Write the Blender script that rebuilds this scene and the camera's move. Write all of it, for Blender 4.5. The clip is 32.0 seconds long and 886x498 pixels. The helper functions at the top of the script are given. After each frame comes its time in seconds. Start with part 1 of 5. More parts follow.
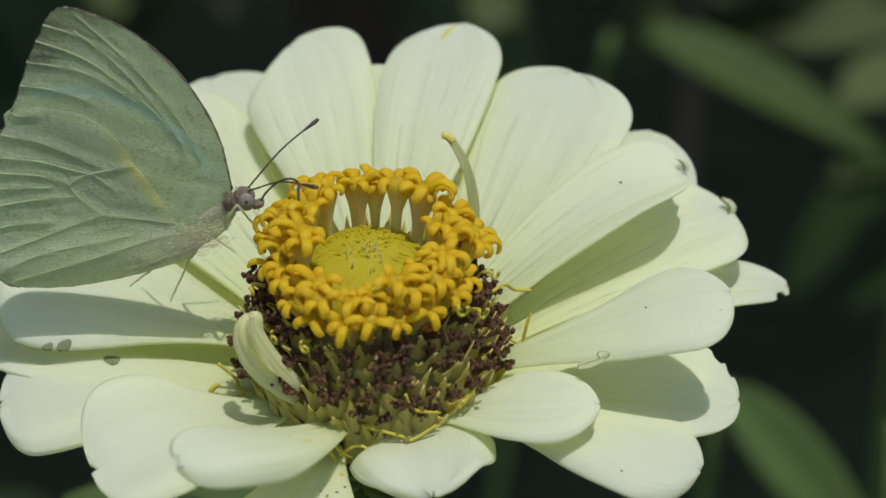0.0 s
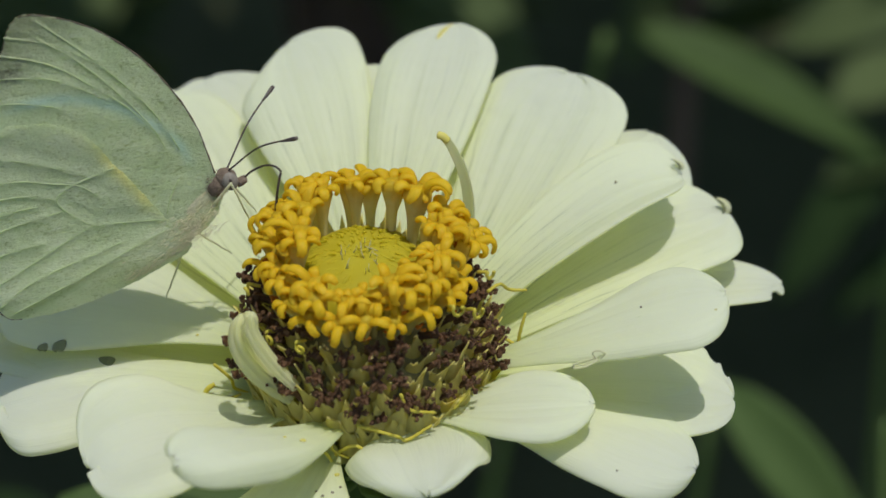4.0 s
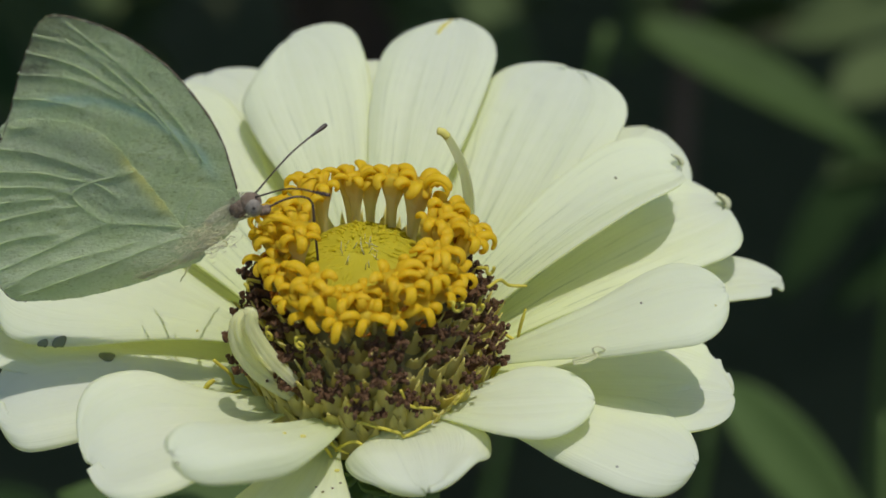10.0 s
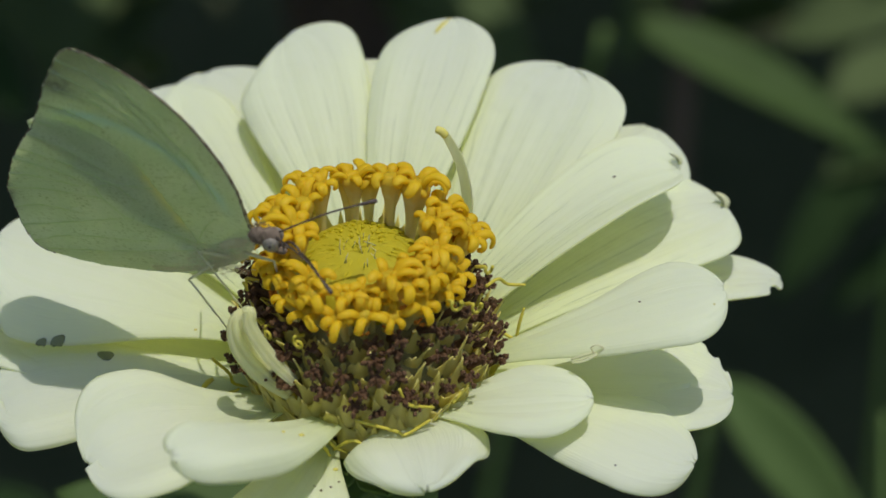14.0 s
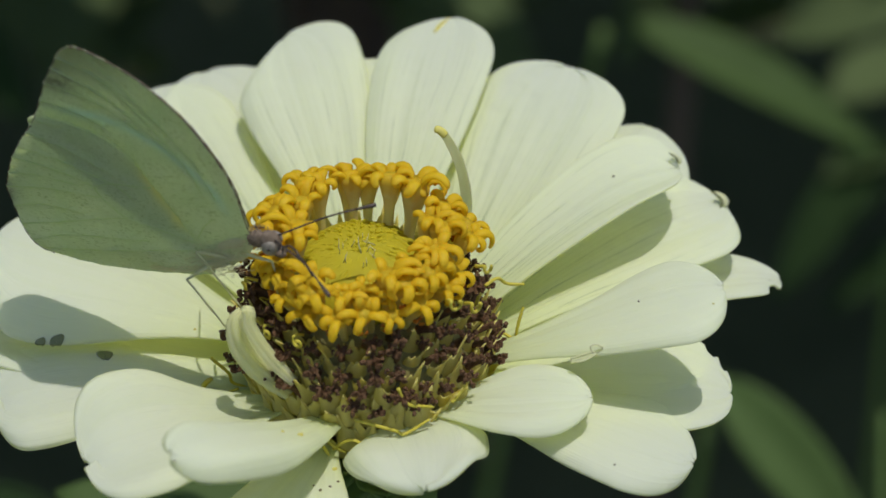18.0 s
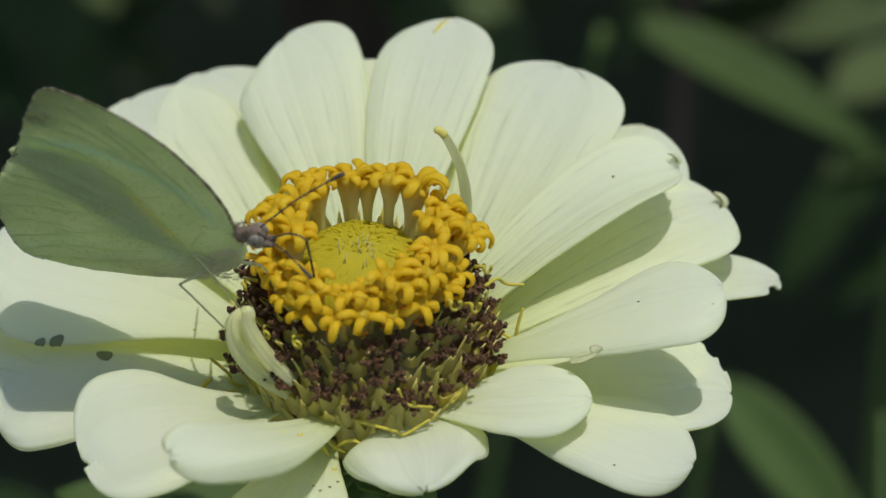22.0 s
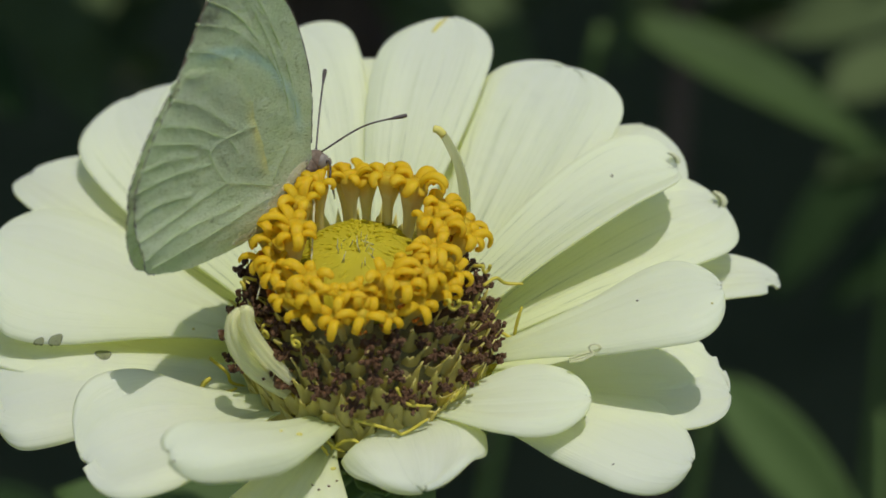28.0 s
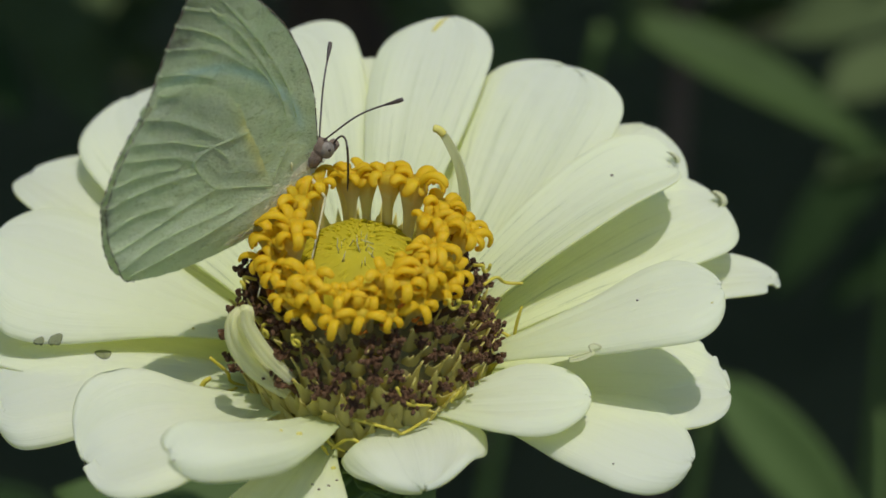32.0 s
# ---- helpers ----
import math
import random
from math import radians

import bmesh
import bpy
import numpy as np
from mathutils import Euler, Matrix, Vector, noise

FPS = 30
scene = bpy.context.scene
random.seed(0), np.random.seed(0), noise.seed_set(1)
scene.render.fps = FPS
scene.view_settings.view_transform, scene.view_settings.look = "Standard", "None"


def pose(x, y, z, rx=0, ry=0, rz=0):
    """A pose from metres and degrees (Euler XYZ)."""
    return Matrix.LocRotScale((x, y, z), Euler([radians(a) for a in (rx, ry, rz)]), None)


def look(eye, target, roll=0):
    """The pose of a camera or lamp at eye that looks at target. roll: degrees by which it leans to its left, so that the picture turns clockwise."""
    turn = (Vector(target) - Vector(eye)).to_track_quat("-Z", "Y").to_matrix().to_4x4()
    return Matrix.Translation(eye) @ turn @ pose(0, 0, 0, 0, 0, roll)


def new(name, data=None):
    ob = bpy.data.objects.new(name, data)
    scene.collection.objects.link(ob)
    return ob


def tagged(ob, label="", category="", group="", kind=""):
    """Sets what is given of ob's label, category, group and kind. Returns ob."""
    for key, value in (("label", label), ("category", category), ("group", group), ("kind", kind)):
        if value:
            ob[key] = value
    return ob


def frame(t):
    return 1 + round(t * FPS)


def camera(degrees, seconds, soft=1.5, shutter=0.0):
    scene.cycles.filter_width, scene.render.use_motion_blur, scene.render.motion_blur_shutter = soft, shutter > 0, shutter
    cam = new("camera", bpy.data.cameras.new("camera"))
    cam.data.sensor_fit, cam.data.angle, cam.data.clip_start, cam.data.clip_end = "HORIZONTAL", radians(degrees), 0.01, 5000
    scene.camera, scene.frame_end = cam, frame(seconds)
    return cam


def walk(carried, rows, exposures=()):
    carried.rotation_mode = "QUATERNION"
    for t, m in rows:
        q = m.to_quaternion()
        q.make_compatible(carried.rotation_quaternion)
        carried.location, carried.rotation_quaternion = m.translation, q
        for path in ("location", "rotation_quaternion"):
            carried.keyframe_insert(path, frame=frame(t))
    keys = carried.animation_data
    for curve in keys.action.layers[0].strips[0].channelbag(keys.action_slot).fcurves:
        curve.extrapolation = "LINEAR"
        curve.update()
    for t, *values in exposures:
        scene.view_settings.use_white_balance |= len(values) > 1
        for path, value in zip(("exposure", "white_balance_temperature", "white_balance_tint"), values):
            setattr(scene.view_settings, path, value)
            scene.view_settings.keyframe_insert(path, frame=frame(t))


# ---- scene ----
cam = camera(18.0, 32.0, soft=1.6)
cam.data.dof.use_dof = True
cam.data.dof.focus_distance = 0.302
cam.data.dof.aperture_fstop = 23.0
# seconds, tilt and pan in degrees; the camera stands still and turns a little
EYE = (0.0077, -0.2573, 0.7717)
PATH = [
    (0.0, 59.067, 0.103), (0.5, 59.053, 0.062), (1.0, 59.039, 0.033), (1.5, 59.043, 0.007), (2.0, 59.062, -0.003),
    (2.5, 59.060, -0.011), (3.0, 59.068, -0.006), (3.5, 59.071, -0.013), (5.5, 59.036, -0.014), (6.0, 59.032, -0.003),
    (6.5, 59.014, -0.003), (7.0, 58.989, -0.012), (7.5, 58.986, -0.007), (8.0, 58.997, -0.011), (8.5, 59.000, -0.003),
    (9.0, 58.997, -0.004), (9.5, 58.986, -0.015), (10.0, 58.982, -0.014), (10.5, 58.979, -0.006), (11.0, 58.968, -0.014),
    (11.5, 58.965, -0.018), (12.0, 58.962, -0.022), (12.5, 58.950, -0.036), (13.0, 58.947, -0.047), (13.5, 58.950, -0.042),
    (14.0, 58.958, -0.050), (14.5, 58.951, -0.053), (16.5, 58.929, -0.075), (17.0, 58.933, -0.082), (17.5, 58.944, -0.075),
    (18.0, 58.947, -0.072), (18.5, 58.944, -0.068), (19.0, 58.936, -0.063), (19.5, 58.944, -0.079), (20.0, 58.947, -0.074),
    (20.5, 58.950, -0.071), (21.0, 58.955, -0.074), (21.5, 58.942, -0.083), (22.0, 58.955, -0.078), (22.5, 58.950, -0.086),
    (23.0, 58.950, -0.089), (23.5, 58.958, -0.096), (24.0, 58.950, -0.114), (24.5, 58.947, -0.109), (25.0, 58.944, -0.103),
    (25.5, 58.933, -0.093), (27.5, 58.947, -0.106), (28.0, 58.940, -0.106), (28.5, 58.925, -0.103), (29.0, 58.940, -0.096),
    (29.5, 58.943, -0.103), (30.0, 58.933, -0.110), (30.5, 58.933, -0.117), (31.0, 58.940, -0.110), (31.5, 58.933, -0.107),
    (32.0, 58.929, -0.106)]
walk(cam, [(t, pose(*EYE, tilt, 0, pan)) for t, tilt, pan in PATH])

# ---- light ----
SUN = Vector((0.15, -0.13, 1.0)).normalized()
world = bpy.data.worlds.new("sky")
scene.world = world
world.use_nodes = True
wn = world.node_tree
sky = wn.nodes.new("ShaderNodeTexSky")
sky.sky_type, sky.sun_disc = "NISHITA", False
sky.sun_elevation = math.asin(SUN.z)
sky.sun_rotation = math.atan2(SUN.x, SUN.y)
wn.links.new(sky.outputs[0], wn.nodes["Background"].inputs[0])
wn.nodes["Background"].inputs[1].default_value = 0.15
sun = new("sun", bpy.data.lights.new("sun", "SUN"))
sun.data.energy, sun.data.angle, sun.data.color = 3.6, radians(0.53), (1.0, 0.965, 0.89)
sun.matrix_world = look(SUN * 3, (0, 0, 0))
scene.view_settings.exposure = -0.53

MM = 0.001
HEAD_Z = 0.60          # height of the flower's base over the ground


# ---- materials ----
class Mat:
    """A node material with a few short cuts."""

    def __init__(self, name):
        self.m = bpy.data.materials.new(name)
        self.m.use_nodes = True
        self.t = self.m.node_tree
        self.p = self.t.nodes["Principled BSDF"]
        self.out = self.t.nodes["Material Output"]

    def node(self, kind, **values):
        n = self.t.nodes.new(kind)
        for k, v in values.items():
            n.inputs[k.replace("_", " ")].default_value = v
        return n

    def link(self, a, b):
        self.t.links.new(a, b)

    def coords(self, which="Object"):
        return self.node("ShaderNodeTexCoord").outputs[which]

    def noise(self, vec, scale, detail=4.0, rough=0.6):
        n = self.node("ShaderNodeTexNoise", Scale=scale, Detail=detail, Roughness=rough)
        self.link(vec, n.inputs["Vector"])
        return n.outputs["Fac"]

    def stretch(self, vec, sx, sy, sz):
        n = self.node("ShaderNodeMapping", Scale=(sx, sy, sz))
        self.link(vec, n.inputs["Vector"])
        return n.outputs["Vector"]

    def ramp(self, fac, *stops):
        n = self.node("ShaderNodeValToRGB")
        e = n.color_ramp.elements
        while len(e) < len(stops):
            e.new(0.5)
        for el, (x, c) in zip(e, stops):
            el.position, el.color = x, (*c, 1.0)
        self.link(fac, n.inputs["Fac"])
        return n.outputs["Color"]

    def mix(self, fac, a, b, blend="MIX"):
        n = self.t.nodes.new("ShaderNodeMix")
        n.data_type, n.blend_type = "RGBA", blend
        for v, s in ((fac, n.inputs[0]), (a, n.inputs[6]), (b, n.inputs[7])):
            if isinstance(v, bpy.types.NodeSocket):
                self.link(v, s)
            else:
                s.default_value = v if isinstance(v, (int, float)) else (*v, 1.0)
        return n.outputs[2]

    def math(self, op, a, b=0.5):
        n = self.t.nodes.new("ShaderNodeMath")
        n.operation = op
        for v, s in ((a, n.inputs[0]), (b, n.inputs[1])):
            if isinstance(v, bpy.types.NodeSocket):
                self.link(v, s)
            else:
                s.default_value = v
        return n.outputs[0]

    def bump(self, height, strength, distance):
        n = self.node("ShaderNodeBump", Strength=strength, Distance=distance)
        self.link(height, n.inputs["Height"])
        self.link(n.outputs["Normal"], self.p.inputs["Normal"])
        return n.outputs["Normal"]

    def base(self, colour, rough=0.6, spec=0.3):
        if isinstance(colour, bpy.types.NodeSocket):
            self.link(colour, self.p.inputs["Base Color"])
        else:
            self.p.inputs["Base Color"].default_value = (*colour, 1.0)
        self.p.inputs["Roughness"].default_value = rough
        self.p.inputs["Specular IOR Level"].default_value = spec
        return self

    def leafy(self, colour, amount, normal=None):
        """Lets light through, tinted by colour."""
        tr = self.node("ShaderNodeBsdfTranslucent")
        if isinstance(colour, bpy.types.NodeSocket):
            self.link(colour, tr.inputs["Color"])
        else:
            tr.inputs["Color"].default_value = (*colour, 1.0)
        if normal:
            self.link(normal, tr.inputs["Normal"])
        mx = self.node("ShaderNodeMixShader", Fac=amount)
        self.link(self.p.outputs[0], mx.inputs[1])
        self.link(tr.outputs[0], mx.inputs[2])
        self.link(mx.outputs[0], self.out.inputs["Surface"])
        return self


def petal_material(name, veined):
    k = Mat(name)
    uv = k.coords("UV")
    streak = k.noise(k.stretch(uv, 7.0, 0.16, 1.0), 3.0, 2.0)
    fine = k.noise(k.stretch(uv, 26.0, 0.22, 1.0), 3.0, 1.0)
    blotch = k.noise(k.coords(), 160.0, 3.0)
    split = k.node("ShaderNodeSeparateXYZ")
    k.link(uv, split.inputs[0])
    along = k.ramp(split.outputs["Y"], (0.0, (0.62, 0.70, 0.28)), (0.25, (0.84, 0.88, 0.68)), (0.6, (0.89, 0.915, 0.86)), (1.0, (0.885, 0.92, 0.915)))
    c = k.mix(k.math("MULTIPLY", k.ramp(streak, (0.5, (0, 0, 0)), (0.75, (1, 1, 1))), 0.32), along, (0.80, 0.86, 0.70))
    thread = k.noise(k.stretch(uv, 3.4, 0.07, 1.0), 3.0, 0.0)
    lines = k.ramp(k.math("ABSOLUTE", k.math("SUBTRACT", thread, 0.5)), (0.003, (1, 1, 1)), (0.012, (0, 0, 0)))
    fade = k.ramp(split.outputs["Y"], (0.3, (0.85, 0.85, 0.85)), (0.9, (0, 0, 0)))
    c = k.mix(k.math("MULTIPLY", k.math("MULTIPLY", lines, fade), veined), c, (0.30, 0.36, 0.22))
    wander = k.noise(k.stretch(uv, 1.0, 0.9, 1.0), 2.0, 2.0)
    stripe = k.math("FRACT", k.math("ADD", k.math("MULTIPLY", split.outputs["X"], 6.3), k.math("MULTIPLY", wander, 1.1)))
    hair = k.ramp(k.math("ABSOLUTE", k.math("SUBTRACT", stripe, 0.5)), (0.012, (1, 1, 1)), (0.045, (0, 0, 0)))
    broken = k.ramp(k.noise(k.stretch(uv, 9.0, 5.0, 1.0), 1.0, 3.0), (0.42, (0, 0, 0)), (0.60, (1, 1, 1)))
    hair = k.math("MULTIPLY", k.math("MULTIPLY", hair, broken), k.math("MULTIPLY", fade, veined))
    c = k.mix(k.math("MULTIPLY", hair, 0.9), c, (0.13, 0.18, 0.09))
    c = k.mix(k.math("MULTIPLY", k.ramp(blotch, (0.62, (0, 0, 0)), (0.8, (1, 1, 1))), 0.2), c, (0.88, 0.84, 0.66))
    k.base(c, 0.55, 0.25)
    h = k.math("ADD", k.math("MULTIPLY", fine, 0.5), k.math("MULTIPLY", streak, 0.9))
    h = k.math("ADD", h, k.math("MULTIPLY", k.noise(k.coords(), 150.0, 2.0), 4.0))
    n = k.bump(h, 0.22, 0.0006)
    k.leafy(k.mix(k.math("MULTIPLY", hair, 0.9), (0.96, 0.98, 0.52), (0.40, 0.46, 0.20)), 0.55, n)
    return k.m


def plain(name, c1, c2, scale, rough=0.6, spec=0.3, leafy=None, amount=0.3, bump=0.0, dist=0.0003):
    k = Mat(name)
    f = k.noise(k.coords(), scale, 5.0)
    g = k.noise(k.coords(), scale * 0.21, 2.0)
    c = k.mix(k.ramp(f, (0.3, (0, 0, 0)), (0.7, (1, 1, 1))), c1, c2)
    c = k.mix(k.math("MULTIPLY", g, 0.35), c, tuple(x * 0.72 for x in c1))
    rnd = k.node("ShaderNodeObjectInfo").outputs["Random"]
    c = k.mix(k.math("MULTIPLY", rnd, 0.35), c, tuple(x * 0.75 for x in c2))
    k.base(c, rough, spec)
    n = k.bump(f, bump, dist) if bump else None
    if leafy:
        k.leafy(leafy, amount, n)
    return k.m


def floret_material():
    k = Mat("floret_yellow")
    z = k.node("ShaderNodeSeparateXYZ")
    k.link(k.coords("UV"), z.inputs[0])
    c = k.ramp(z.outputs["Y"], (0.0, (0.80, 0.84, 0.50)), (0.36, (0.84, 0.83, 0.42)), (0.48, (0.84, 0.68, 0.06)), (0.72, (0.88, 0.665, 0.03)), (1.0, (0.91, 0.73, 0.07)))
    f = k.noise(k.coords(), 900.0, 4.0)
    c = k.mix(k.math("MULTIPLY", k.ramp(f, (0.4, (0, 0, 0)), (0.75, (1, 1, 1))), k.ramp(z.outputs["Y"], (0.3, (0.1, 0.1, 0.1)), (0.5, (0.8, 0.8, 0.8)))), c, (0.79, 0.515, 0.012))
    rnd = k.node("ShaderNodeObjectInfo").outputs["Random"]
    c = k.mix(k.math("MULTIPLY", rnd, 0.2), c, (0.82, 0.55, 0.012))
    k.base(c, 0.5, 0.25)
    n = k.bump(f, 0.3, 0.0002)
    k.leafy(k.mix(0.5, c, (1.0, 0.82, 0.10)), 0.52, n)
    return k.m


def wing_material(name, mark):
    """Scaly wing: pale green with fine dark cross-strokes; the mesh marks a coloured band, worn scales and the veins."""
    k = Mat(name)
    o = k.coords()
    tint = k.t.nodes.new("ShaderNodeAttribute")
    tint.attribute_name = "marks"
    m = k.node("ShaderNodeSeparateXYZ")
    k.link(tint.outputs["Vector"], m.inputs[0])
    stroke = k.noise(k.stretch(o, 0.8, 1.0, 1.7), 2700.0, 2.0, 0.55)
    dust = k.noise(o, 6500.0, 2.0, 0.6)
    cloud = k.noise(o, 210.0, 4.0)
    patch = k.noise(o, 420.0, 3.0)
    c = k.mix(k.ramp(cloud, (0.32, (0, 0, 0)), (0.68, (1, 1, 1))), (0.77, 0.85, 0.66), (0.94, 0.97, 0.86))
    c = k.mix(k.math("MULTIPLY", k.ramp(patch, (0.5, (0, 0, 0)), (0.72, (1, 1, 1))), 0.30), c, (0.62, 0.70, 0.52))
    dark = k.math("MULTIPLY", k.ramp(stroke, (0.34, (1, 1, 1)), (0.46, (0, 0, 0))), k.ramp(patch, (0.35, (0.12, 0.12, 0.12)), (0.6, (0.66, 0.66, 0.66))))
    c = k.mix(dark, c, (0.36, 0.42, 0.18))
    c = k.mix(k.math("MULTIPLY", dust, 0.2), c, (0.50, 0.58, 0.34))
    # pale veins, greyer scales beside them
    c = k.mix(k.math("MULTIPLY", m.outputs["Z"], 0.55), c, (0.78, 0.85, 0.62))
    c = k.mix(k.math("MULTIPLY", m.outputs["X"], k.ramp(patch, (0.3, (0.55, 0.55, 0.55)), (0.6, (1, 1, 1)))), c, mark)
    worn = k.math("MULTIPLY", m.outputs["Y"], k.ramp(k.noise(o, 900.0, 4.0), (0.38, (1, 1, 1)), (0.6, (0.15, 0.15, 0.15))))
    c = k.mix(worn, c, k.mix(k.ramp(dust, (0.45, (0, 0, 0)), (0.6, (1, 1, 1))), (0.06, 0.06, 0.045), (0.50, 0.52, 0.46)))
    # the tip of the forewing is browner
    sp = k.node("ShaderNodeSeparateXYZ")
    k.link(o, sp.inputs[0])
    far = k.math("SUBTRACT", sp.outputs["Z"], k.math("MULTIPLY", sp.outputs["X"], 0.55))
    apex = k.ramp(k.math("MULTIPLY", far, 28.0), (0.70, (0, 0, 0)), (0.92, (1, 1, 1)))
    c = k.mix(k.math("MULTIPLY", apex, k.ramp(cloud, (0.3, (0.7, 0.7, 0.7)), (0.7, (0.3, 0.3, 0.3)))), c, (0.30, 0.31, 0.17))
    k.base(c, 0.55, 0.3)
    h = k.math("ADD", k.math("MULTIPLY", dust, 0.4), k.math("ADD", stroke, k.math("MULTIPLY", patch, 2.5)))
    n = k.bump(h, 0.45, 0.0003)
    k.leafy(k.mix(0.45, c, (0.96, 1.0, 0.56)), 0.66, n)
    return k.m


PETAL = petal_material("veined_petal", 1.0)
SMOOTH_PETAL = petal_material("smooth_petal", 0.12)
FLORET = floret_material()
DISC = plain("disc_olive", (0.20, 0.17, 0.06), (0.34, 0.31, 0.11), 900.0, 0.7)
BUD = plain("bud_yellow_green", (0.66, 0.58, 0.03), (0.74, 0.67, 0.07), 700.0, 0.6, 0.15, (0.92, 0.86, 0.12), 0.5)
SCALE = plain("scale_green", (0.78, 0.70, 0.20), (0.90, 0.82, 0.36), 800.0, 0.5, 0.3, (1.0, 0.92, 0.26), 0.45)
WITHERED = plain("withered_brown", (0.050, 0.024, 0.012), (0.19, 0.10, 0.045), 1400.0, 0.6, 0.25, bump=0.6)
RUST = plain("withered_rust", (0.42, 0.12, 0.015), (0.62, 0.26, 0.02), 1200.0, 0.7, 0.2)
# olive of the petal spots, also the painted shade in the rolled tips
SPOT_AND_SHADE = plain("olive_spot_and_shade", (0.17, 0.19, 0.09), (0.27, 0.29, 0.15), 700.0, 0.7)
STYLE = plain("style_yellow", (0.72, 0.62, 0.06), (0.82, 0.72, 0.12), 600.0, 0.45, 0.3, (0.8, 0.7, 0.1), 0.25)
DRY = plain("dried_yellow", (0.74, 0.66, 0.12), (0.66, 0.60, 0.18), 900.0, 0.6)
STRIP = plain("strip_cream", (0.90, 0.90, 0.62), (0.95, 0.95, 0.80), 500.0, 0.5, 0.3, (1.0, 1.0, 0.66), 0.7)
CREAM = plain("curled_cream", (0.86, 0.86, 0.58), (0.93, 0.92, 0.76), 500.0, 0.5, 0.3, (0.9, 0.92, 0.5), 0.5)
STEM = plain("stem_green", (0.10, 0.17, 0.04), (0.16, 0.24, 0.07), 120.0, 0.6)
LEAF = plain("leaf_green", (0.07, 0.12, 0.03), (0.095, 0.155, 0.045), 60.0, 0.6, 0.2, (0.16, 0.27, 0.04), 0.35, 0.3, 0.002)
# the leaf green made lighter: sunlight put into the colour
PAINTED_SUN_LEAF = plain("leaf_painted_sunlit", (0.085, 0.145, 0.04), (0.12, 0.19, 0.055), 60.0, 0.6, 0.2, (0.18, 0.28, 0.05), 0.3, 0.3, 0.002)
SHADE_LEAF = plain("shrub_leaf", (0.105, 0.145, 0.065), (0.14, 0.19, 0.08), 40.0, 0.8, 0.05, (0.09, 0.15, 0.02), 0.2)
# the leaf green made much darker: shade put into the colour
PAINTED_SHADE_LEAF = plain("leaf_painted_shade", (0.03, 0.058, 0.021), (0.042, 0.076, 0.026), 60.0, 0.8, 0.05, (0.05, 0.10, 0.015), 0.25)
BARK = plain("bark", (0.10, 0.075, 0.06), (0.17, 0.13, 0.11), 90.0, 0.85, 0.2, bump=0.6, dist=0.003)
SOIL = plain("soil", (0.085, 0.096, 0.05), (0.125, 0.135, 0.07), 14.0, 1.0, 0.0, bump=0.8, dist=0.02)
FORE = wing_material("forewing_scales", (0.70, 0.84, 0.84))
HIND = wing_material("hindwing_scales", (0.97, 0.92, 0.52))
VEIN = plain("vein_pale", (0.80, 0.86, 0.58), (0.88, 0.92, 0.70), 900.0, 0.5, 0.3, (0.72, 0.86, 0.34), 0.5)
MARGIN = plain("wing_edge_brown", (0.10, 0.075, 0.05), (0.22, 0.17, 0.12), 1500.0, 0.7)
FUR = plain("fur_cream", (0.88, 0.85, 0.68), (0.95, 0.92, 0.80), 1500.0, 0.9, 0.1, (0.98, 0.95, 0.70), 0.6, bump=0.4)
GREYFUR = plain("fur_grey", (0.12, 0.085, 0.06), (0.30, 0.235, 0.175), 1300.0, 0.9, 0.1, bump=0.6)
EYE_MAT = plain("eye_grey", (0.17, 0.15, 0.12), (0.36, 0.32, 0.26), 3200.0, 0.5, 0.3)
DARK = plain("horn_brown", (0.045, 0.032, 0.026), (0.09, 0.065, 0.05), 1200.0, 0.4, 0.5)
LIMB = plain("leg_pale", (0.70, 0.68, 0.48), (0.86, 0.84, 0.66), 900.0, 0.5, 0.3, (0.95, 0.95, 0.62), 0.5)


# ---- mesh helpers ----
def mesh(name, verts, faces, smooth=True, uvs=None):
    me = bpy.data.meshes.new(name)
    me.from_pydata([tuple(v) for v in verts], [], faces)
    if uvs is not None:
        lay = me.uv_layers.new(name="UVMap")
        idx = np.empty(len(me.loops), np.int32)
        me.loops.foreach_get("vertex_index", idx)
        lay.data.foreach_set("uv", np.asarray(uvs, np.float32)[idx].ravel())
    if smooth:
        me.polygons.foreach_set("use_smooth", np.ones(len(me.polygons), bool))
    me.update()
    return me


def part(name, me, material, parent, label="", kind=""):
    ob = new(name, me)
    if material is not None and not me.materials:
        me.materials.append(material)
    ob.parent = parent
    return tagged(ob, label, kind=kind)


def thing(name, label, category, group="", at=(0, 0, 0), kind=""):
    ob = new(name)
    ob.empty_display_size = 0.01
    ob.location = at
    return tagged(ob, label, category, group, kind)


def grid_faces(nu, ns, start=0, flip=False, wrap=False):
    out = []
    for j in range(ns - 1):
        for i in range(nu - (0 if wrap else 1)):
            a, b = start + j * nu + i, start + j * nu + (i + 1) % nu
            q = (a, b, b + nu, a + nu)
            out.append(q[::-1] if flip else q)
    return out


